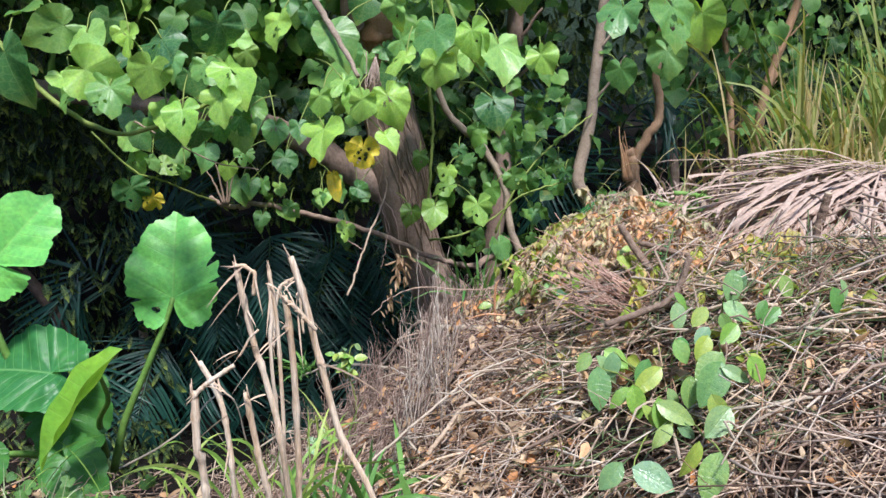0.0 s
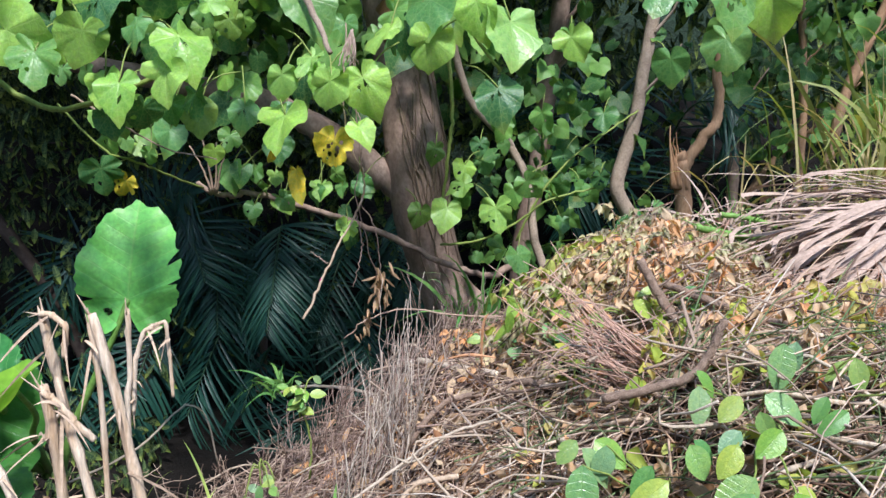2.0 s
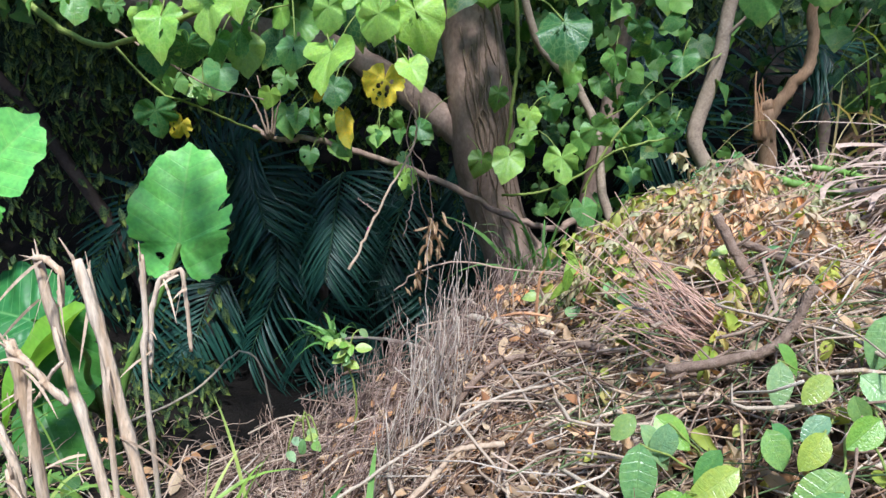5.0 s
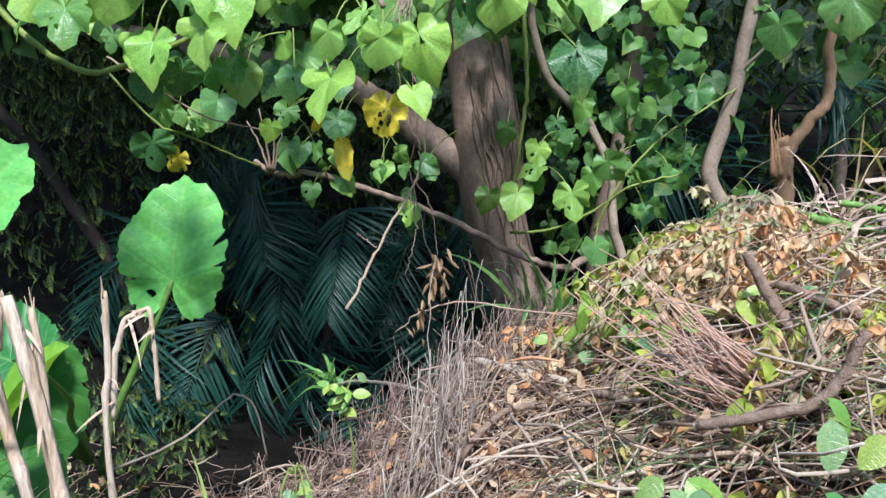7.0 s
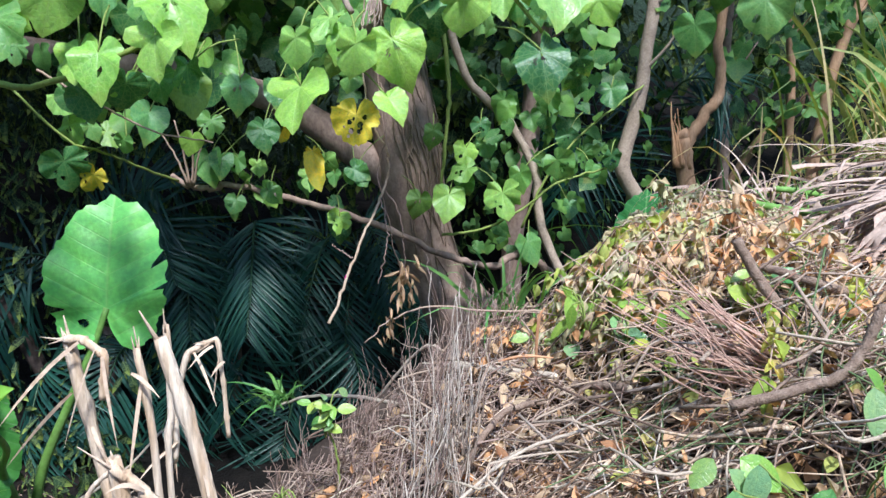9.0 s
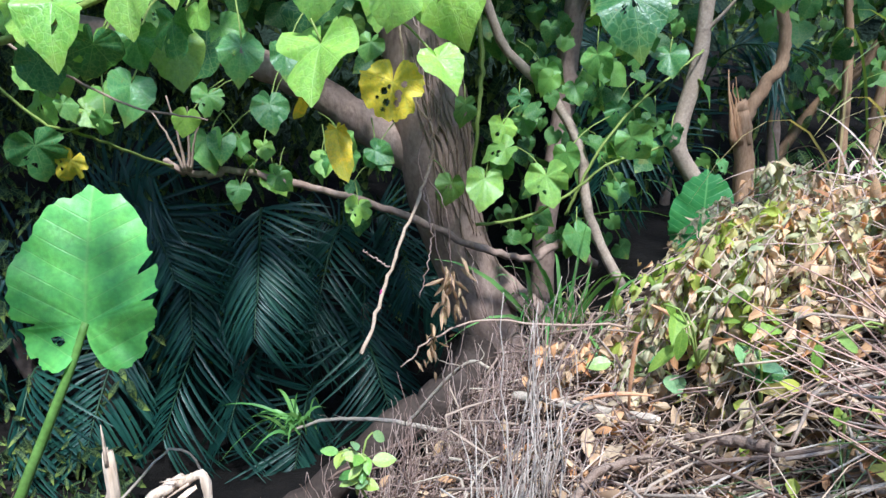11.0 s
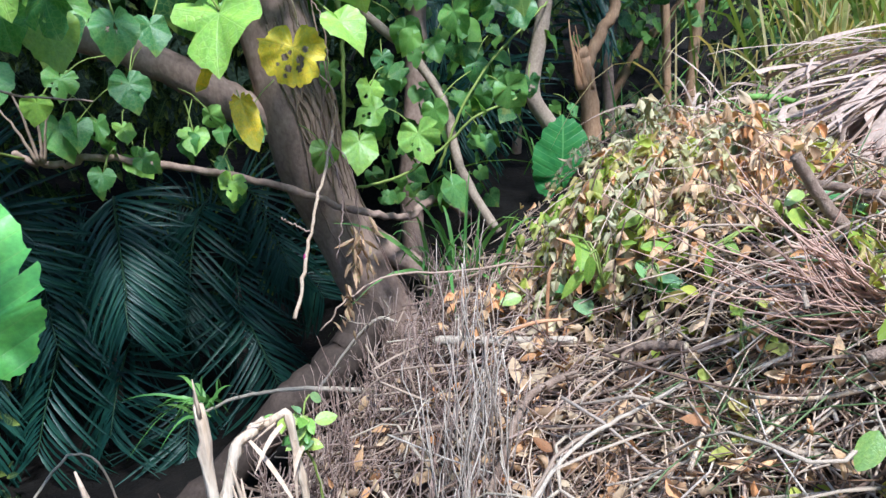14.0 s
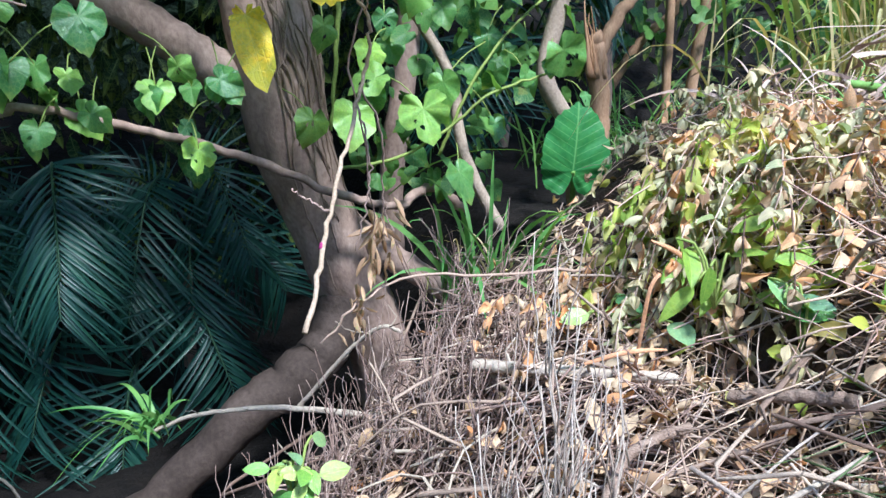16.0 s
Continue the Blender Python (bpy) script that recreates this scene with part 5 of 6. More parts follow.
litter("dry_leaves", 420, (0.35, 1.7), (2.5, 3.7), (0.02, 0.045), DRY_LEAF, WILTED, lift=(0.02, 0.12), fall=0.8, stand=0.8)
litter("wilted_leaves", 160, (0.32, 1.5), (2.6, 3.6), (0.02, 0.04), OVAL_MANY, WILTED, lift=(0.03, 0.12), stand=0.8, fall=0.8)
litter("wilted_leaves", 220, (0.3, 1.6), (1.7, 2.7), (0.03, 0.06), OVAL_MANY, OVALS + WILTED, lift=(0.02, 0.1))


def wilted_sprays(name, n, xr, yr, mat, shapes, size, pairs=8):
    """Cut leafy shoots thrown on the heap: drooping stems with leaves along both sides."""
    base = on_heap(n, xr, yr, 0)
    base[:, 2] += rng.uniform(0.05, 0.15, n)
    L = rng.uniform(0.16, 0.32, n)
    d = np.stack([rng.normal(-0.25, 0.45, n), rng.normal(-0.75, 0.3, n), rng.normal(-0.05, 0.2, n)], -1)
    d *= (L / np.linalg.norm(d, axis=1))[:, None]
    s = np.linspace(0, 1, pairs)
    line = base[:, None] + d[:, None] * s[None, :, None]
    line += np.cumsum(rng.normal(0, 0.004, line.shape), axis=1)
    line[:, :, 2] = np.maximum(line[:, :, 2] - (L[:, None] * 0.5) * s[None] ** 2, land(line[:, :, 0], line[:, :, 1]) + 0.02)
    part(name, solid(name, *tubes(line, np.full((n, pairs), 0.0018), 4), TWIG), pile, kind="stuff")
    at, tips = [], []
    for side in (-1, 1):
        w = np.cross(d, np.array([0, -0.6, 0.8]))
        w = w / np.linalg.norm(w, axis=1, keepdims=True) * side
        t = w[:, None] * 0.4 + (d / L[:, None])[:, None] * 0.35 + np.array([0, -0.35, -0.6]) + rng.normal(0, 0.3, (n, pairs, 3))
        at.append(line.reshape(-1, 3)), tips.append(t.reshape(-1, 3))
    at, tips = np.vstack(at), np.vstack(tips)
    k = len(at)
    mats = frames(at, tips, np.stack([rng.normal(0, 0.7, k), rng.normal(-0.7, 0.5, k), rng.normal(1.0, 0.5, k)], -1), rng.uniform(*size, k))
    pick = rng.integers(0, len(shapes), k)
    vs, fs, us, c = [], [], [], 0
    for i, (b, q, u) in enumerate(shapes):
        v, f, uu = spread(b, q, u, mats[pick == i])
        vs.append(v), fs.append(f + c), us.append(uu)
        c += len(v)
    part(name, solid(name, np.vstack(vs), np.vstack(fs), mat, np.vstack(us)), pile, kind="stuff")


wilted_sprays("wilted_greenery", 40, (0.38, 0.64), (2.88, 3.25), OVAL_MANY, WILTED, (0.026, 0.050))
wilted_sprays("withered_growth", 90, (0.46, 1.05), (2.75, 3.4), DRY_LEAF, WILTED, (0.025, 0.046))
wilted_sprays("withered_growth", 16, (0.12, 0.42), (2.95, 3.3), DRY_LEAF, WILTED, (0.022, 0.045))
wilted_sprays("withered_growth", 18, (0.25, 0.5), (2.95, 3.4), PALE_LEAF, WILTED, (0.02, 0.036))
wilted_sprays("pale_growth", 26, (0.36, 0.7), (2.8, 3.2), PALE_LEAF, WILTED, (0.024, 0.045))
wilted_sprays("pale_growth", 120, (0.52, 1.0), (2.8, 3.65), PALE_LEAF, WILTED, (0.022, 0.040), pairs=11)
wilted_sprays("withered_growth", 50, (0.75, 1.7), (2.2, 2.75), DRY_LEAF, WILTED, (0.025, 0.046))
wilted_sprays("wilted_greenery", 26, (0.6, 1.5), (2.3, 2.9), OVAL_MANY, WILTED, (0.03, 0.055))
strew("brushwood", 420, (0.3, 1.7), (2.5, 3.6), (0.06, 0.2), (0.0008, 0.0018), TWIG, lift=(0.04, 0.12), lean=0.3)
strew("brushwood", 130, (0.3, 1.5), (2.4, 3.4), (0.08, 0.25), (0.0008, 0.0018), TWIG_RED, lift=(0.06, 0.16), lean=0.35)
DRY_MESHES = [solid("dry_leaf", *s[:2], DRY_ONE, s[2]) for s in DRY_SHAPES]
for i in range(190):
    x, y = rng.uniform(-0.4, 1.5), rng.uniform(2.0, 3.5)
    z = float(land(np.array(x), np.array(y))) + rng.uniform(0.04, 0.11)
    m = frames(np.array([[x, y, z]]), rng.normal(0, 1, (1, 3)), np.array([[rng.normal(0, 0.5), -0.6, 0.8]]), np.array([rng.uniform(0.03, 0.06)]))[0]
    part("dry_leaf", DRY_MESHES[i % 4], pile, m=Matrix(m.tolist()))

slope = thing("leaf_litter", "fallen leaves and twigs over the bare soil of the hollow", "litter", (-1.5, 3.0, 0), kind="stuff")
n = 1200
x, y = rng.uniform(-3.2, 0.6, n), rng.uniform(1.6, 4.4, n)
p = np.stack([x, y, land(x, y) + rng.uniform(-0.03, 0.01, n)], -1)
mats = frames(p, np.stack([rng.normal(0, 1, n), rng.normal(0, 1, n), rng.normal(-0.1, 0.3, n)], -1), np.stack([rng.normal(0, 0.4, n), rng.normal(-0.2, 0.4, n), np.ones(n)], -1), rng.uniform(0.04, 0.10, n))
v, f, u = spread(*DRY_SHAPES[1], mats)
part("leaves", solid("leaves", v, f, DRY_LEAF, u), slope, kind="stuff")
n = 900
x, y = rng.uniform(-3.0, 0.3, n), rng.uniform(1.6, 4.8, n)
a = rng.uniform(0, 6.28, n)
d = np.stack([np.cos(a), np.sin(a), rng.normal(0, 0.25, n)], -1) * rng.uniform(0.08, 0.3, n)[:, None]
s = np.linspace(-0.5, 0.5, 6)
p = np.stack([x, y, land(x, y) + rng.uniform(-0.02, 0.05, n)], -1)
part("twigs", solid("twigs", *tubes(p[:, None] + d[:, None] * s[None, :, None] + rng.normal(0, 0.005, (n, 6, 3)), np.full((n, 6), 0.0025), 4), TWIG), slope, kind="stuff")

# fine upright brushwood along the heap's edge
def brush(name, parent, n, xr, yr, mat, high, lean=(0.0, 0.0), r=0.0022, sprays=3, lift=0.0, wild=0.16):
    p = on_heap(n, xr, yr, lift - 0.02)
    L = rng.uniform(*high, n)
    d = np.stack([rng.normal(lean[0], wild, n), rng.normal(lean[1], wild, n), np.ones(n)], -1) * L[:, None]
    s = np.linspace(0, 1, 6)
    lines = p[:, None] + d[:, None] * s[None, :, None] + np.cumsum(rng.normal(0, 0.0085, (n, 6, 3)), axis=1)
    every, rads = [lines], [np.tile(np.linspace(r, r * 0.4, 6), (n, 1))]
    for k in range(sprays):
        i = rng.integers(1, 5, n)
        start = lines[np.arange(n), i]
        e = d * rng.uniform(0.3, 0.6, n)[:, None] + rng.normal(0, 0.17, (n, 3)) * L[:, None] * 0.5
        every.append(start[:, None] + e[:, None] * s[None, :, None] + np.cumsum(rng.normal(0, 0.0055, (n, 6, 3)), axis=1))
        rads.append(np.tile(np.linspace(r * 0.65, r * 0.28, 6), (n, 1)))
    return part(name, solid(name, *tubes(np.vstack(every), np.vstack(rads), 4), mat), parent, kind="stuff")


brush("brushwood", pile, 15, (-0.18, 0.02), (2.32, 2.65), TWIG_PALE, (0.28, 0.46), (0.06, 0.12), r=0.0026, sprays=6)
brush("brushwood", pile, 34, (-0.42, -0.05), (2.35, 3.05), TWIG_PINK, (0.16, 0.34), (0.22, 0.1), r=0.0024, sprays=5)
brush("brushwood", pile, 36, (-0.45, 0.1), (2.2, 3.1), TWIG, (0.10, 0.26), (0.3, 0.0), r=0.0026, wild=0.3)
brush("brushwood", pile, 50, (-0.1, 0.28), (2.6, 3.2), TWIG_PINK, (0.08, 0.2), (0.1, 0.0), r=0.002, wild=0.35)
brush("brushwood", pile, 60, (-0.22, 0.12), (3.25, 3.6), TWIG_PINK, (0.14, 0.28), (0.05, 0.05), lift=0.02, sprays=4, wild=0.25)
brush("brushwood", pile, 90, (-0.9, -0.35), (2.3, 3.2), TWIG, (0.07, 0.18), wild=0.35)
brush("brushwood", pile, 80, (-0.55, -0.1), (2.9, 3.5), TWIG_PINK, (0.12, 0.26), (0.1, 0.1), lift=0.02, sprays=4)

# reddish feathery spray of dead twigs lying on the heap
spray = thing("dead_spray", "fan of fine reddish dead twigs on the heap", "dead branch", (0.66, 2.2, 0.9))
stem = np.array([(0.79, 2.30, 0.85), (0.66, 2.28, 0.91), (0.55, 2.28, 0.98), (0.43, 2.29, 1.05)])
part("stem", solid("stem", *tube(stem, 0.007, 0.0025, 7, 20, 0.003), TWIG_RED), spray)
n = 74
q = spline(stem, 40)[rng.integers(1, 16, n)]
up = rng.uniform(-0.05, 1.0, n)
d = np.stack([rng.normal(-0.36, 0.09, n), rng.normal(0.0, 0.10, n), 0.02 + 0.27 * up], -1) * rng.uniform(0.4, 1.0, n)[:, None]
s = np.linspace(0, 1, 6)
lines = q[:, None] + d[:, None] * s[None, :, None]
lines[:, :, 2] += (rng.normal(-0.03, 0.03, n))[:, None] * (s * (1 - s) * 4)[None]
lines += np.cumsum(rng.normal(0, 0.007, lines.shape), axis=1)
for line in lines:
    part("twig", solid("twig", *tubes(line[None], np.linspace(0.0027, 0.0010, 6)[None], 5), TWIG_RED), spray)

# dried fan of palm strips on top of the heap
fan = thing("dry_palm_leaf", "dried greyish-pink palm leaf collapsed over the heap", "palm leaf", (1.7, 3.2, 1.1))


def ribbon(path, wide, roll, n=12):
    """A dried strip, folded along its middle, widest past its half and drawn to a point."""
    p = spline(path, n)
    d = np.gradient(p, axis=0)
    d /= np.linalg.norm(d, axis=1, keepdims=True)
    side = np.cross(d, np.array([0.0, 0.0, 1.0]))
    side /= np.linalg.norm(side, axis=1, keepdims=True) + 1e-9
    up = np.cross(side, d)
    q = np.linspace(0, 1, n)
    k = roll * q[:, None]
    side, up = side * np.cos(k) + up * np.sin(k), up * np.cos(k) - side * np.sin(k)
    w = (0.5 * wide * (0.25 + 0.75 * np.sin(math.pi * np.minimum(1.0, 0.08 + q * 0.62) ** 1.1)) * np.minimum(1.0, (1.02 - q) * 5))[:, None]
    v = np.stack([p - side * w, p + up * w * 0.28, p + side * w], 1).reshape(-1, 3)
    ids = np.arange(3 * n).reshape(n, 3)
    return v, np.vstack([np.stack([ids[:-1, c], ids[:-1, c + 1], ids[1:, c + 1], ids[1:, c]], -1) for c in (0, 1)]), np.stack([np.tile([-0.3, 0, 0.3], n), np.repeat(q, 3)], -1)


HUB = np.array((1.84, 3.2, 1.23))
RIM = spline([(1.24, 3.55, 1.22), (1.10, 3.32, 1.13), (1.02, 3.10, 1.03), (1.06, 2.92, 0.97), (1.22, 2.80, 0.94), (1.42, 2.74, 0.94), (1.68, 2.68, 0.95), (1.9, 2.66, 0.95)], 60)
for i in range(250):
    tuftlet = 60 * ((i * 0.618) % 1.0) // 5 * 5 + rng.normal(2.5, 1.6)
    end = RIM[int(np.clip(tuftlet, 0, 59))] + rng.normal(0, 0.07, 3) * np.array([1, 1, 0.5])
    root = HUB + rng.normal(0, 0.05, 3) * np.array([2.0, 1.2, 0.6])
    short = rng.uniform(0.6, 1.08)
    end = root + (end - root) * short
    arch = rng.uniform(-0.01, 0.06)
    m1, m2 = root * 0.55 + end * 0.45, root * 0.15 + end * 0.85
    m1, m2 = m1 + np.array([0, 0, arch + 0.035]), m2 + np.array([0, 0, arch + rng.uniform(0.0, 0.05)])
    m1 += rng.normal(0, 0.03, 3) * np.array([1, 1, 0.5])
    m2 += rng.normal(0, 0.05, 3) * np.array([1, 1, 0.5])
    part("strip", solid("strip", *ribbon([root, m1, m2, end], rng.uniform(0.008, 0.026), rng.normal(0, 0.5))[:2], DRY_PALM), fan)
part("midrib", solid("midrib", *tube([(1.80, 3.2, 1.23), (2.0, 3.2, 1.21), (2.35, 3.25, 1.08)], 0.012, 0.02, 8, 14), DRY_PALM), fan)
n = 150
roots = np.stack([rng.uniform(0.95, 1.9, n), rng.uniform(3.3, 3.75, n), rng.uniform(0.98, 1.12, n)], -1)
heads = np.stack([rng.normal(-0.05, 0.14, n), rng.normal(0, 0.12, n), rng.uniform(0.1, 0.34, n)], -1)
w, f, u = blades(roots, heads, rng.uniform(0.005, 0.014, n), rng.uniform(0.2, 1.3, n), 8)
part("loose_fibre", solid("loose_fibre", w, f, DRY_PALM, u), fan, kind="stuff")

# single branches and sticks that lie on the heap
def branch_thing(label, pts, r0, r1, mat, name="cut_branch", sides=9, lumps=0.012):
    ob = thing(name, label, "branch", pts[0], "cut branches on the heap")
    part("wood", solid("wood", *tube(pts, r0, r1, sides, 32, 0.10 * lumps, 2.2 * lumps), mat), ob)
    p = spline(pts, 32)
    for k in (7, 13, 20, 26):
        e = p[k] + np.array([rng.normal(0, 0.06), rng.normal(-0.02, 0.05), 0.03 + 0.05 * rng.random()])
        part("side_twig", solid("side_twig", *tube([p[k], (p[k] + e) / 2 + rng.normal(0, 0.008, 3), e], 0.3 * r0, 0.1 * r0, 5, 7, 0.002), mat), ob)
    d = p[-1] - p[-2]
    d /= np.linalg.norm(d)
    part("cut_end", solid("cut_end", *tubes(np.array([[p[-1], p[-1] + d * 0.001, p[-1] + d * 0.003]]), np.full((1, 3), r1 * 0.86), 8), FRESH_CUT), ob, "pale cut face")
    return ob


branch_thing("grey cut branch leaning on the heap", [(0.591, 2.49, 1.138), (0.657, 2.471, 1.034), (0.724, 2.423, 0.948), (0.809, 2.329, 0.853)], 0.012, 0.014, BRANCH_BARK)
branch_thing("dark forked branch stub", [(0.7, 2.091, 1.1), (0.676, 2.091, 1.024), (0.629, 2.091, 0.967), (0.476, 2.139, 0.891)], 0.009, 0.010, BRANCH_BARK)
branch_thing("grey branch across the heap", [(0.666, 2.518, 1.072), (0.904, 2.376, 1.024), (1.189, 2.234, 1.005)], 0.010, 0.012, BRANCH_BARK)
branch_thing("peeled pale stick among brown litter", [(-0.03, 3.0, 0.645), (0.10, 2.87, 0.68), (0.24, 2.72, 0.72)], 0.013, 0.010, WHITE_WOOD)
branch_thing("brown curved branch with cut end", [(-0.03, 2.48, 0.52), (0.03, 2.55, 0.60), (0.09, 2.6, 0.66), (0.15, 2.61, 0.685), (0.20, 2.61, 0.695)], 0.009, 0.008, BRANCH_BARK)
branch_thing("short brown branch with a pale cut face", [(0.27, 2.62, 0.735), (0.33, 2.55, 0.765), (0.376, 2.483, 0.785)], 0.010, 0.011, BRANCH_BARK)
branch_thing("pale stick reaching over the hollow", [(-0.74, 3.66, 0.21), (-0.62, 3.64, 0.26), (-0.48, 3.60, 0.285), (-0.334, 3.57, 0.286), (-0.15, 3.5, 0.28), (0.1, 3.35, 0.3)], 0.005, 0.010, WHITE_WOOD)
branch_thing("pale twig leaning from the hollow's edge", [(-0.34, 3.63, 0.25), (-0.314, 3.62, 0.289), (-0.20, 3.54, 0.46), (-0.125, 3.485, 0.54), (-0.07, 3.47, 0.525)], 0.007, 0.005, WHITE_WOOD)
branch_thing("forked orange-brown stick lying in the litter", [(-0.05, 2.12, 0.50), (0.02, 2.2, 0.56), (0.06, 2.24, 0.60), (0.16, 2.26, 0.62)], 0.007, 0.007, VINE_DRY)
branch_thing("peeled pale stalk pointing out of the heap", [(0.30, 2.1, 0.62), (0.33, 2.02, 0.66), (0.37, 1.92, 0.69)], 0.008, 0.007, WHITE_WOOD)
branch_thing("long pale crooked stalk over the twigs", [(-0.25, 2.2, 0.42), (-0.05, 2.3, 0.56), (0.12, 2.4, 0.66), (0.34, 2.42, 0.74)], 0.004, 0.004, WHITE_WOOD)
branch_thing("bleached white crooked stick", [(0.743, 1.853, 0.891), (0.876, 1.901, 0.91), (0.971, 1.948, 0.929), (1.066, 1.996, 0.986)], 0.006, 0.005, WHITE_WOOD)
branch_thing("upright grey sticks in the heap", [(0.78, 1.663, 0.663), (0.857, 1.73, 0.834), (0.932, 1.853, 0.977), (0.971, 1.901, 1.024)], 0.006, 0.004, WHITE_WOOD)
branch_thing("green cut stem lying on the heap", [(1.15, 3.24, 1.09), (1.02, 3.22, 1.105), (0.90, 3.21, 1.125)], 0.013, 0.013, STALK, lumps=0.01)
branch_thing("green cut stem lying on the heap", [(1.20, 3.30, 1.13), (1.10, 3.29, 1.155), (1.0, 3.28, 1.165)], 0.010, 0.010, STALK, lumps=0.01)
branch_thing("brown cut branch stub with orange cut end", [(1.31, 2.63, 0.98), (1.315, 2.62, 1.1), (1.33, 2.6, 1.225)], 0.016, 0.014, BRANCH_BARK)

# leafy sprigs lying on the heap
OVAL_MESHES = [solid("leaf", *s[:2], OVAL, s[2]) for s in (long_leaf(9, 7, w, curl=c, fold=0.22, point=0.85) for w, c in ((0.5, 0.12), (0.58, 0.2), (0.45, 0.3), (0.62, 0.1)))]


OVAL_BRIGHTS = [solid("leaf", *s[:2], OVAL_BRIGHT, s[2]) for s in (long_leaf(9, 7, w, curl=c, fold=0.3, point=0.8) for w, c in ((0.36, 0.12), (0.42, 0.2), (0.34, 0.3), (0.4, 0.1)))]


def sprig(label, at, n, reach, size, up=0.05, group="leafy sprigs", foot=None):
    ob = thing("leafy_sprig", label, "sprig", at, group)
    c = np.array(at)
    ends = c + rng.normal(0, 1, (n, 3)) * np.array([reach, reach * 0.8, 0.02]) + np.array([0, 0, up])
    if foot:
        ends[:, 2] += rng.normal(0, 0.022, n)
        part("stem", solid("stem", *tube([foot, (c + np.array(foot)) / 2 + np.array([0.02, 0, 0.03]), at], 0.004, 0.003, 6, 14, 0.002), VINE), ob)
    else:
        ends[:, 2] = np.clip(ends[:, 2], land(ends[:, 0], ends[:, 1]) + 0.06, land(ends[:, 0], ends[:, 1]) + 0.16)
    lines = np.array([spline([c - np.array([0, 0, 0.05]), (c + e) / 2 + np.array([0, 0, 0.02]), e], 6) for e in ends])
    for line in lines:
        part("stem", solid("stem", *tubes(line[None], np.full((1, 6), 0.0025), 5), VINE), ob)
    for i, e in enumerate(ends):
        tip = np.array([[rng.normal(0, 0.8), rng.normal(-0.35, 0.4), rng.normal(-0.2, 0.3)]])
        m = frames(e[None], tip, np.array([[rng.normal(0, 0.35), -0.75, 0.85]]), np.array([rng.uniform(*size)]))[0]
        part("leaf", (OVAL_BRIGHTS if "bright" in label else OVAL_MESHES)[i % 4], ob, m=Matrix(m.tolist()))
    return ob


CUT_LEAVES = [(0.42, 1.92, 0.77, 0.134), (0.48, 1.98, 0.84, 0.09), (0.52, 1.83, 0.83, 0.112), (0.61, 1.84, 0.9, 0.078), (0.59, 1.71, 0.84, 0.09), (0.63, 1.68, 0.87, 0.134), (0.56, 1.69, 0.8, 0.112), (0.61, 1.58, 0.82, 0.101), (0.49, 1.8, 0.78, 0.101), (0.53, 1.71, 0.78, 0.101), (0.51, 1.65, 0.76, 0.078), (0.47, 1.54, 0.71, 0.112), (0.56, 1.46, 0.75, 0.123), (0.46, 1.96, 0.82, 0.09)]
HIGH_LEAVES = [(0.63, 1.95, 0.96, 0.09), (0.77, 1.9, 0.99, 0.09), (0.83, 1.85, 0.99, 0.078), (0.73, 1.67, 0.91, 0.078), (0.8, 2.03, 1.02, 0.112), (0.65, 1.81, 0.92, 0.078), (0.69, 1.68, 0.9, 0.078), (0.72, 1.83, 0.95, 0.078), (0.93, 1.99, 1.03, 0.078), (0.99, 1.84, 1.03, 0.078)]
for label, rows, root in (("cut leafy branch with round grey-green leaves", CUT_LEAVES, (0.62, 2.0, 0.70)), ("cut leafy branch with small pale green leaves", HIGH_LEAVES, (0.80, 2.12, 0.88))):
    ob = thing("leafy_branch", label, "branch", root, "leafy sprigs")
    for i, (x, y, z, size) in enumerate(rows):
        tip = np.array([[0.7 * math.sin(i * 2.4), -0.35, -0.75 + 0.5 * math.sin(i * 1.3)]])
        at = np.array([[x, y, z]]) - tip / np.linalg.norm(tip) * size * 0.5
        m = frames(at, tip, np.array([[0.5 * math.sin(i * 3.1), -0.9, 0.55]]), np.array([size]))[0]
        part("leaf", OVAL_MESHES[i % 4], ob, m=Matrix((m @ np.diag([0.95, 0.88, 1.0, 1.0])).tolist()))
        side = at + np.array([[0.035 * math.sin(i * 5.1), 0.03, 0.02 * math.cos(i * 2.7)]])
        m = frames(side, np.array([[0.8 * math.sin(i * 1.9 + 2), -0.2, -0.7]]), np.array([[0.7 * math.sin(i * 2.2 + 1), -0.8, 0.6]]), np.array([size * 0.72]))[0]
        part("leaf", OVAL_MESHES[(i + 2) % 4], ob, m=Matrix(m.tolist()))
        mid = (at[0] + np.array(root)) / 2 + np.array([0, 0, 0.01])
        part("stem", solid("stem", *tube([root, mid, at[0]], 0.003, 0.0018, 5, 12, 0.002), VINE), ob)
sprig("low green leaves on the heap", (0.62, 2.55, 0.98), 6, 0.08, (0.05, 0.09))
sprig("bright yellow-green leaves on a sprig", (0.325, 2.76, 0.875), 7, 0.045, (0.065, 0.09), up=0.02, foot=(0.42, 2.95, 0.70))
sprig("bright yellow-green leaves on a sprig", (0.44, 2.75, 0.91), 5, 0.04, (0.06, 0.085), up=0.02, foot=(0.52, 2.95, 0.72))
sprig("narrow green leaves low on a sprig", (0.41, 2.64, 0.84), 5, 0.04, (0.06, 0.085), up=0.01, foot=(0.5, 2.6, 0.66))
sprig("lone bright leaf on a long green stem", (0.44, 2.40, 0.85), 1, 0.005, (0.08, 0.085), up=0.0, foot=(0.56, 2.3, 0.68))
sprig("single bright leaf on the crest of the heap", (0.36, 2.94, 1.03), 2, 0.02, (0.06, 0.09))
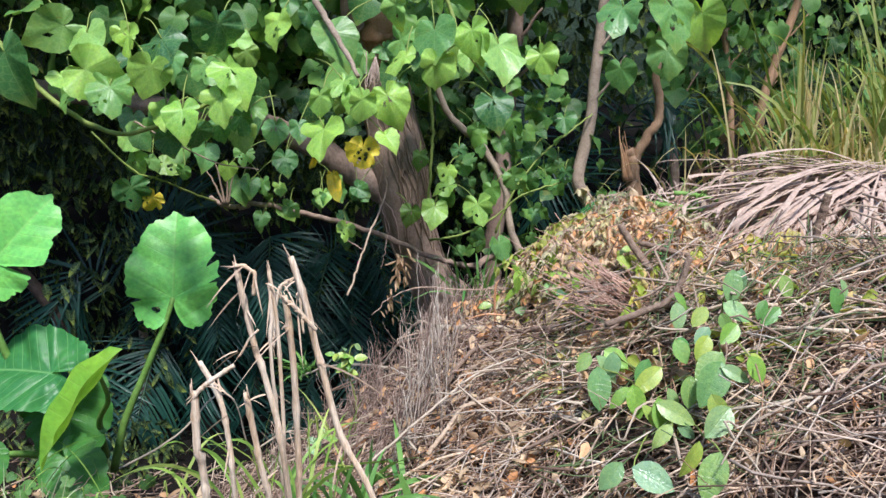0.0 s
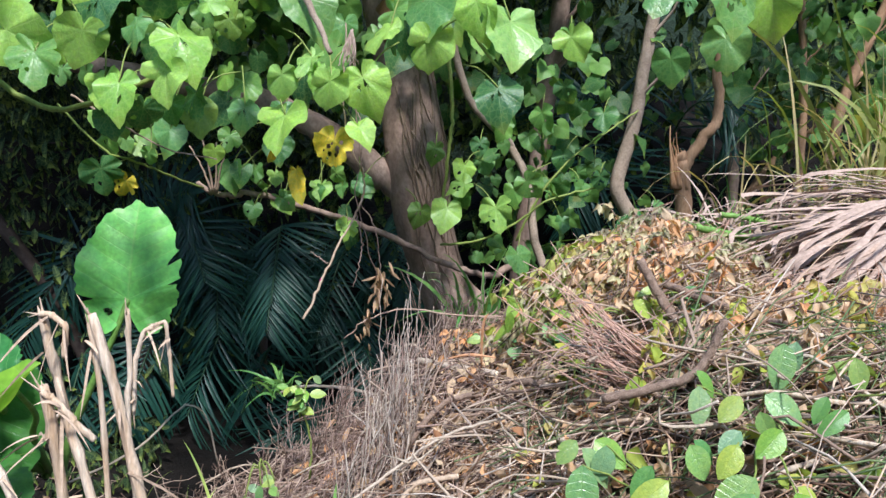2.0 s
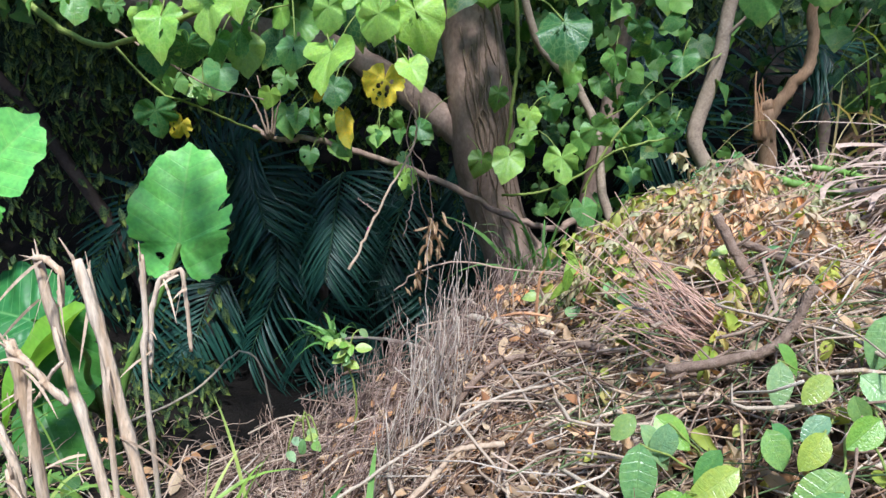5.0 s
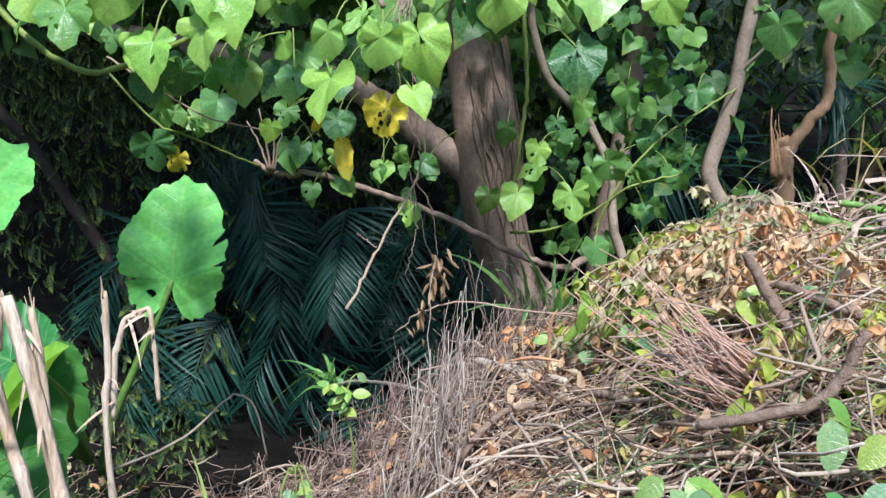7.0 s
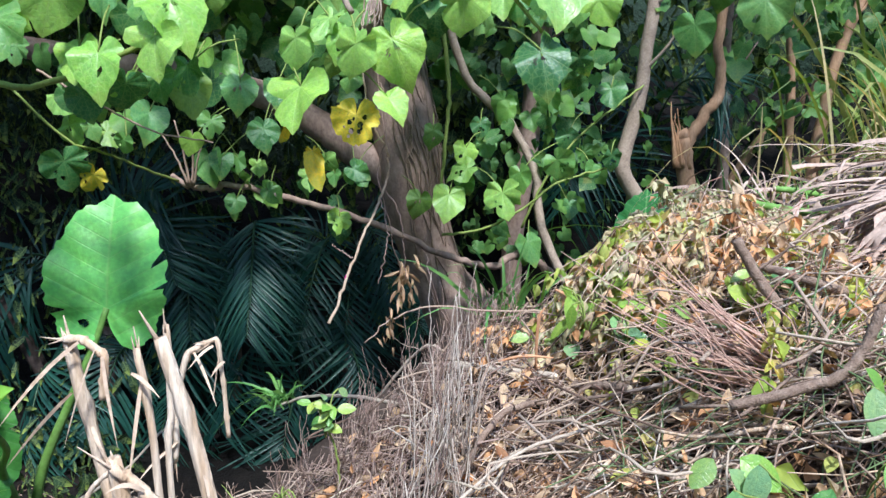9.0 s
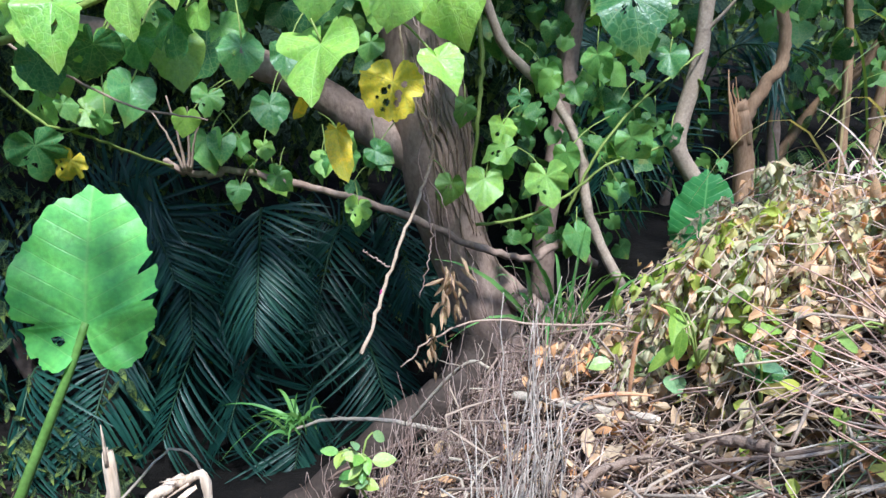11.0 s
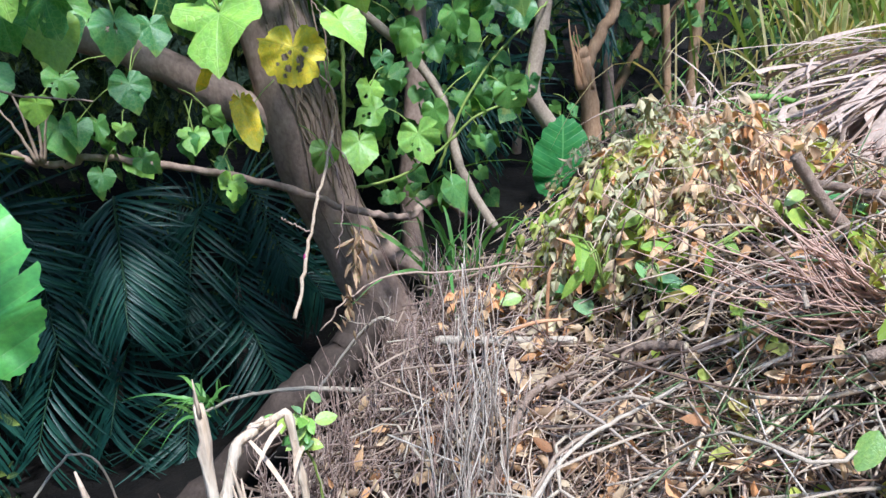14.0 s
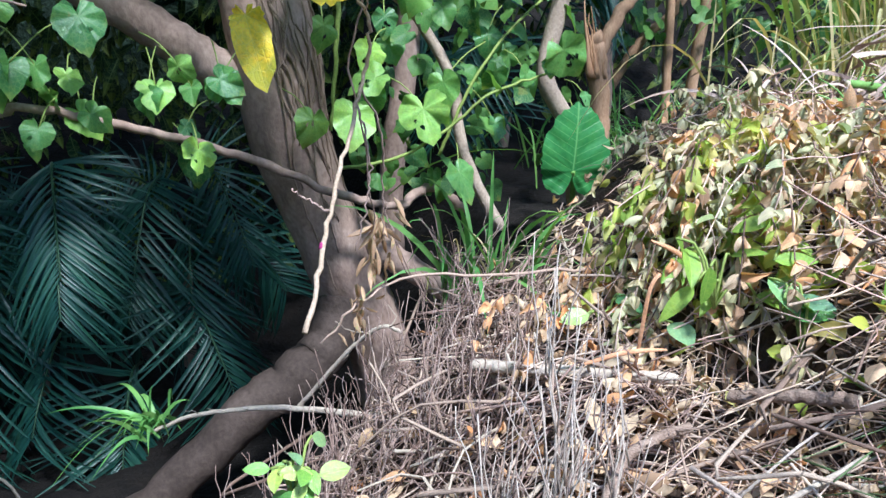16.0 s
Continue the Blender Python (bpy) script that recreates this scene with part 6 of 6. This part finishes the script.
sprig("small green leaves at the hollow's edge", (-0.385, 2.79, 0.55), 17, 0.035, (0.035, 0.055), up=0.03, foot=(-0.36, 2.82, 0.2))
sprig("small sprig with a withered grey leaf", (-0.50, 2.72, 0.40), 6, 0.05, (0.04, 0.07))
sprig("low green leaves in the litter", (0.25, 3.0, 0.70), 8, 0.08, (0.05, 0.08))

# ---- grasses ----
def tuft(label, at, n, spread_by, long, width, mat, bend=(0.2, 0.9), lean=(0, 0), name="grass_tuft", up=1.0, splay=0.35):
    ob = thing(name, label, "grass", at, "grass tufts", "stuff")
    roots = np.array(at) + rng.normal(0, 1, (n, 3)) * np.array([*spread_by, 0.01])
    L = rng.uniform(*long, n)
    heads = np.stack([rng.normal(lean[0], splay, n), rng.normal(lean[1], splay, n), np.full(n, up)], -1) * L[:, None]
    w, f, u = blades(roots, heads, rng.uniform(*width, n), rng.uniform(*bend, n), 8)
    part("blades", solid("blades", w, f, mat, u), ob, kind="stuff")
    return ob


tuft("tall green grass on the bank", (2.62, 4.3, 0.95), 300, (0.34, 0.25), (0.9, 1.9), (0.012, 0.024), GRASS_OLIVE, (0.15, 1.0), (-0.14, -0.04), splay=0.13)
tuft("tall dry yellow grass on the bank", (2.34, 4.15, 0.95), 480, (0.32, 0.2), (0.4, 1.35), (0.006, 0.013), GRASS_DRY, (0.2, 1.2), (-0.08, -0.04), splay=0.16)
tuft("pale drooping dry grass on the bank", (1.9, 3.85, 1.0), 130, (0.35, 0.1), (0.2, 0.55), (0.006, 0.014), GRASS_DRY, (0.5, 1.4), splay=0.5)
tuft("pale straw stalk with drooping withered blades", (1.98, 4.2, 1.0), 46, (0.02, 0.02), (0.5, 1.0), (0.008, 0.016), GRASS_DRY, (0.0, 0.5), splay=0.05)
tuft("fresh grass at the hollow's brink", (-0.72, 3.66, 0.22), 30, (0.03, 0.03), (0.12, 0.25), (0.010, 0.016), GRASS_DARK, (0.4, 1.4), (-0.3, 0.0), up=0.9, splay=0.4)
tuft("arching grass in front of the trunk", (0.20, 3.55, 0.54), 34, (0.08, 0.05), (0.35, 0.68), (0.010, 0.018), GRASS_DARK, (0.25, 0.9), (-0.05, -0.05), splay=0.28)
tuft("thin grass beside the trunk", (0.45, 3.9, 0.45), 60, (0.15, 0.1), (0.15, 0.4), (0.004, 0.009), GRASS_DRY, (0.3, 1.1))
tuft("broad grass blades in the litter", (-0.25, 1.98, 0.36), 40, (0.10, 0.07), (0.2, 0.42), (0.014, 0.024), GRASS_DARK, (0.3, 1.2), (0.15, 0.0))
tuft("thin green grass among the canes", (-0.42, 1.75, 0.55), 34, (0.10, 0.08), (0.2, 0.42), (0.005, 0.01), GRASS, (0.2, 0.8))
tuft("green grass at the foot of the taro", (-1.5, 2.5, 0.05), 30, (0.25, 0.2), (0.1, 0.35), (0.005, 0.01), GRASS, (0.3, 1.0))
tuft("pale spiky weed at the edge of the bank", (-1.45, 2.32, 0.02), 60, (0.06, 0.05), (0.16, 0.32), (0.006, 0.011), GRASS_PALE, (0.0, 0.3), splay=0.45)
tuft("dark grass in the shade behind", (2.0, 6.0, 0.45), 160, (0.5, 0.4), (0.4, 1.0), (0.008, 0.016), GRASS_DARK, (0.2, 0.9))

weeds = thing("weeds", "low green weeds at the foot of the taro", "weeds", (-1.5, 2.45, 0.0), kind="stuff")
n = 170
px, py = rng.uniform(-2.0, -1.15, n), rng.uniform(2.15, 2.75, n)
leaf_cloud("leaves", weeds, np.stack([px, py, land(px, py) + rng.uniform(0.0, 0.16, n)], -1), rng.uniform(0.03, 0.07, n), LEAF_MANY, HEART_SMALL, down=0.2)

# ---- hanging twig and withered bunch ----
hang = thing("hanging_vine", "bleached crooked dead vine hanging from the branch, pink mark", "vine", (-0.28, 2.9, 1.7))
part("vine", solid("vine", *tube([(-0.29, 2.98, 1.75), (-0.30, 2.98, 1.52), (-0.262, 2.975, 1.35), (-0.228, 2.98, 1.28), (-0.24, 3.0, 1.18), (-0.285, 2.92, 1.07), (-0.325, 2.84, 0.96), (-0.364, 2.753, 0.845)], 0.0022, 0.0044, 7, 60, 0.0022, 0.1), VINE_DRY), hang)
part("mark", solid("mark", *tube([(-0.327, 2.836, 0.955), (-0.3285, 2.833, 0.951), (-0.330, 2.830, 0.947)], 0.0049, 0.0049, 8, 4), PAINT), hang, "pink paint mark")
for pts in (
        [(-0.27, 2.98, 1.7), (-0.26, 2.98, 1.5), (-0.24, 2.99, 1.33), (-0.26, 3.0, 1.22), (-0.24, 3.02, 1.12), (-0.22, 3.06, 1.0), (-0.2, 3.12, 0.9)],
        [(-0.24, 3.0, 1.18), (-0.20, 3.04, 1.1), (-0.19, 3.08, 1.0), (-0.185, 3.12, 0.88)],
        [(-0.25, 2.98, 1.15), (-0.23, 2.98, 1.06), (-0.235, 2.98, 0.98), (-0.255, 2.98, 0.9)],
        [(-0.315, 2.86, 1.0), (-0.35, 2.86, 1.02), (-0.37, 2.86, 1.035)],
        [(-0.29, 2.98, 1.55), (-0.24, 2.97, 1.45), (-0.235, 2.97, 1.30)]):
    part("tendril", solid("tendril", *tube(pts, 0.0022, 0.0014, 5, 26, 0.002), TWIG_PINK), hang)
DRY_TAN = leaf_material("dry_leaf_tan", [(0.42, 0.27, 0.17), (0.54, 0.38, 0.26), (0.46, 0.30, 0.20)], True, veins="mid", rough=0.8, thin=0.2, spots=0.1, gloss=0.2)
CURLED = [solid("dry_leaf", *q[:2], DRY_TAN, q[2]) for q in (long_leaf(7, 4, 0.25, curl=0.4 * k, fold=-1.6, point=0.8, twist=1.8 * k - 1.8) for k in range(3))]
bunch = thing("withered_bunch", "withered brown leaf bunch on a dead stem", "dead leaves", (-0.15, 3.2, 0.72))
part("stem", solid("stem", *tube([(0.3, 3.2, 0.76), (0.1, 3.2, 0.76), (-0.12, 3.18, 0.77), (-0.24, 3.12, 0.74), (-0.31, 3.1, 0.68)], 0.004, 0.002, 6, 24, 0.003), TWIG), bunch)
for c, n, long in (((-0.20, 3.13, 0.93), 10, 0.07), ((-0.215, 3.13, 0.85), 14, 0.075), ((-0.18, 3.12, 0.83), 9, 0.055), ((-0.245, 3.12, 0.735), 15, 0.055), ((-0.29, 3.1, 0.68), 3, 0.035)):
    for i in range(int(1.3 * n)):
        at = np.array([c]) + rng.normal(0, 1, (1, 3)) * np.array([0.009, 0.012, 0.03]) + np.array([0.015, 0, 0])
        m = frames(at, np.array([[rng.normal(0, 0.25), rng.normal(0, 0.25), -1.0]]), rng.normal(0, 1, (1, 3)) + np.array([[0, -1.0, 0]]), np.array([long * rng.uniform(0.45, 0.8)]))[0]
        part("dry_leaf", CURLED[i % 3], bunch, m=Matrix(m.tolist()))

tassel = thing("withered_tassel", "pale withered flower tassel among the leaves", "dead leaves", (-0.25, 2.85, 1.72))
for i in range(16):
    low = np.array([-0.255 + rng.normal(0, 0.022), 2.85 + rng.normal(0, 0.015), 1.60 + rng.uniform(0, 0.04)])
    part("fibre", solid("fibre", *tube([(-0.245, 2.85, 1.72), ((-0.245 + low[0]) / 2 + rng.normal(0, 0.008), 2.85, 1.66), low], 0.0028, 0.0014, 5, 10, 0.001), DRY_PALM), tassel)

# reddish strips of dried sheath standing in the heap
for label, pts, wide in (("upright reddish-brown dried sheath strip", [(0.195, 2.78, 0.70), (0.19, 2.76, 0.78), (0.193, 2.75, 0.87), (0.207, 2.75, 0.90)], 0.009), ("orange-brown long dry leaf on the twigs", [(0.09, 2.76, 0.745), (0.155, 2.74, 0.768), (0.235, 2.75, 0.762)], 0.009), ("bent pinkish dried sheath strip", [(0.245, 2.85, 0.925), (0.29, 2.83, 0.905), (0.325, 2.82, 0.87)], 0.010)):
    ob = thing("dry_strip", label, "dry leaf", pts[0], "dry strips")
    p = spline(pts, 14)
    q = np.linspace(0, 1, 14)
    up = np.cross(np.gradient(p, axis=0), np.array([0.15, -1.0, 0.3]))
    up /= np.linalg.norm(up, axis=1, keepdims=True)
    w = (0.5 * wide * np.sin(math.pi * (0.08 + 0.88 * q)) ** 0.6)[:, None]
    v = np.stack([p - up * w, p + np.array([0, -0.006, 0]), p + up * w], 1).reshape(-1, 3)
    ids = np.arange(42).reshape(14, 3)
    f = np.vstack([np.stack([ids[:-1, c], ids[:-1, c + 1], ids[1:, c + 1], ids[1:, c]], -1) for c in (0, 1)])
    part("strip", solid("strip", v, f, RUST), ob)

# yellow-green climbing stems
climber = thing("climbing_vine", "thin yellow-green climbing vine between the stems", "vine", (0.4, 4.6, 0.9))
for pts in ([(0.30, 4.58, 0.80), (0.36, 4.56, 0.95), (0.46, 4.58, 1.13), (0.62, 4.65, 1.30), (0.80, 4.75, 1.43), (0.93, 4.85, 1.52)],
            [(-0.1, 4.45, 0.78), (0.1, 4.42, 0.82), (0.3, 4.42, 0.93), (0.45, 4.42, 1.05), (0.7, 4.5, 1.12)]):
    part("stem", solid("stem", *tube(pts, 0.007, 0.005, 7, 30, 0.002), VINE), climber)
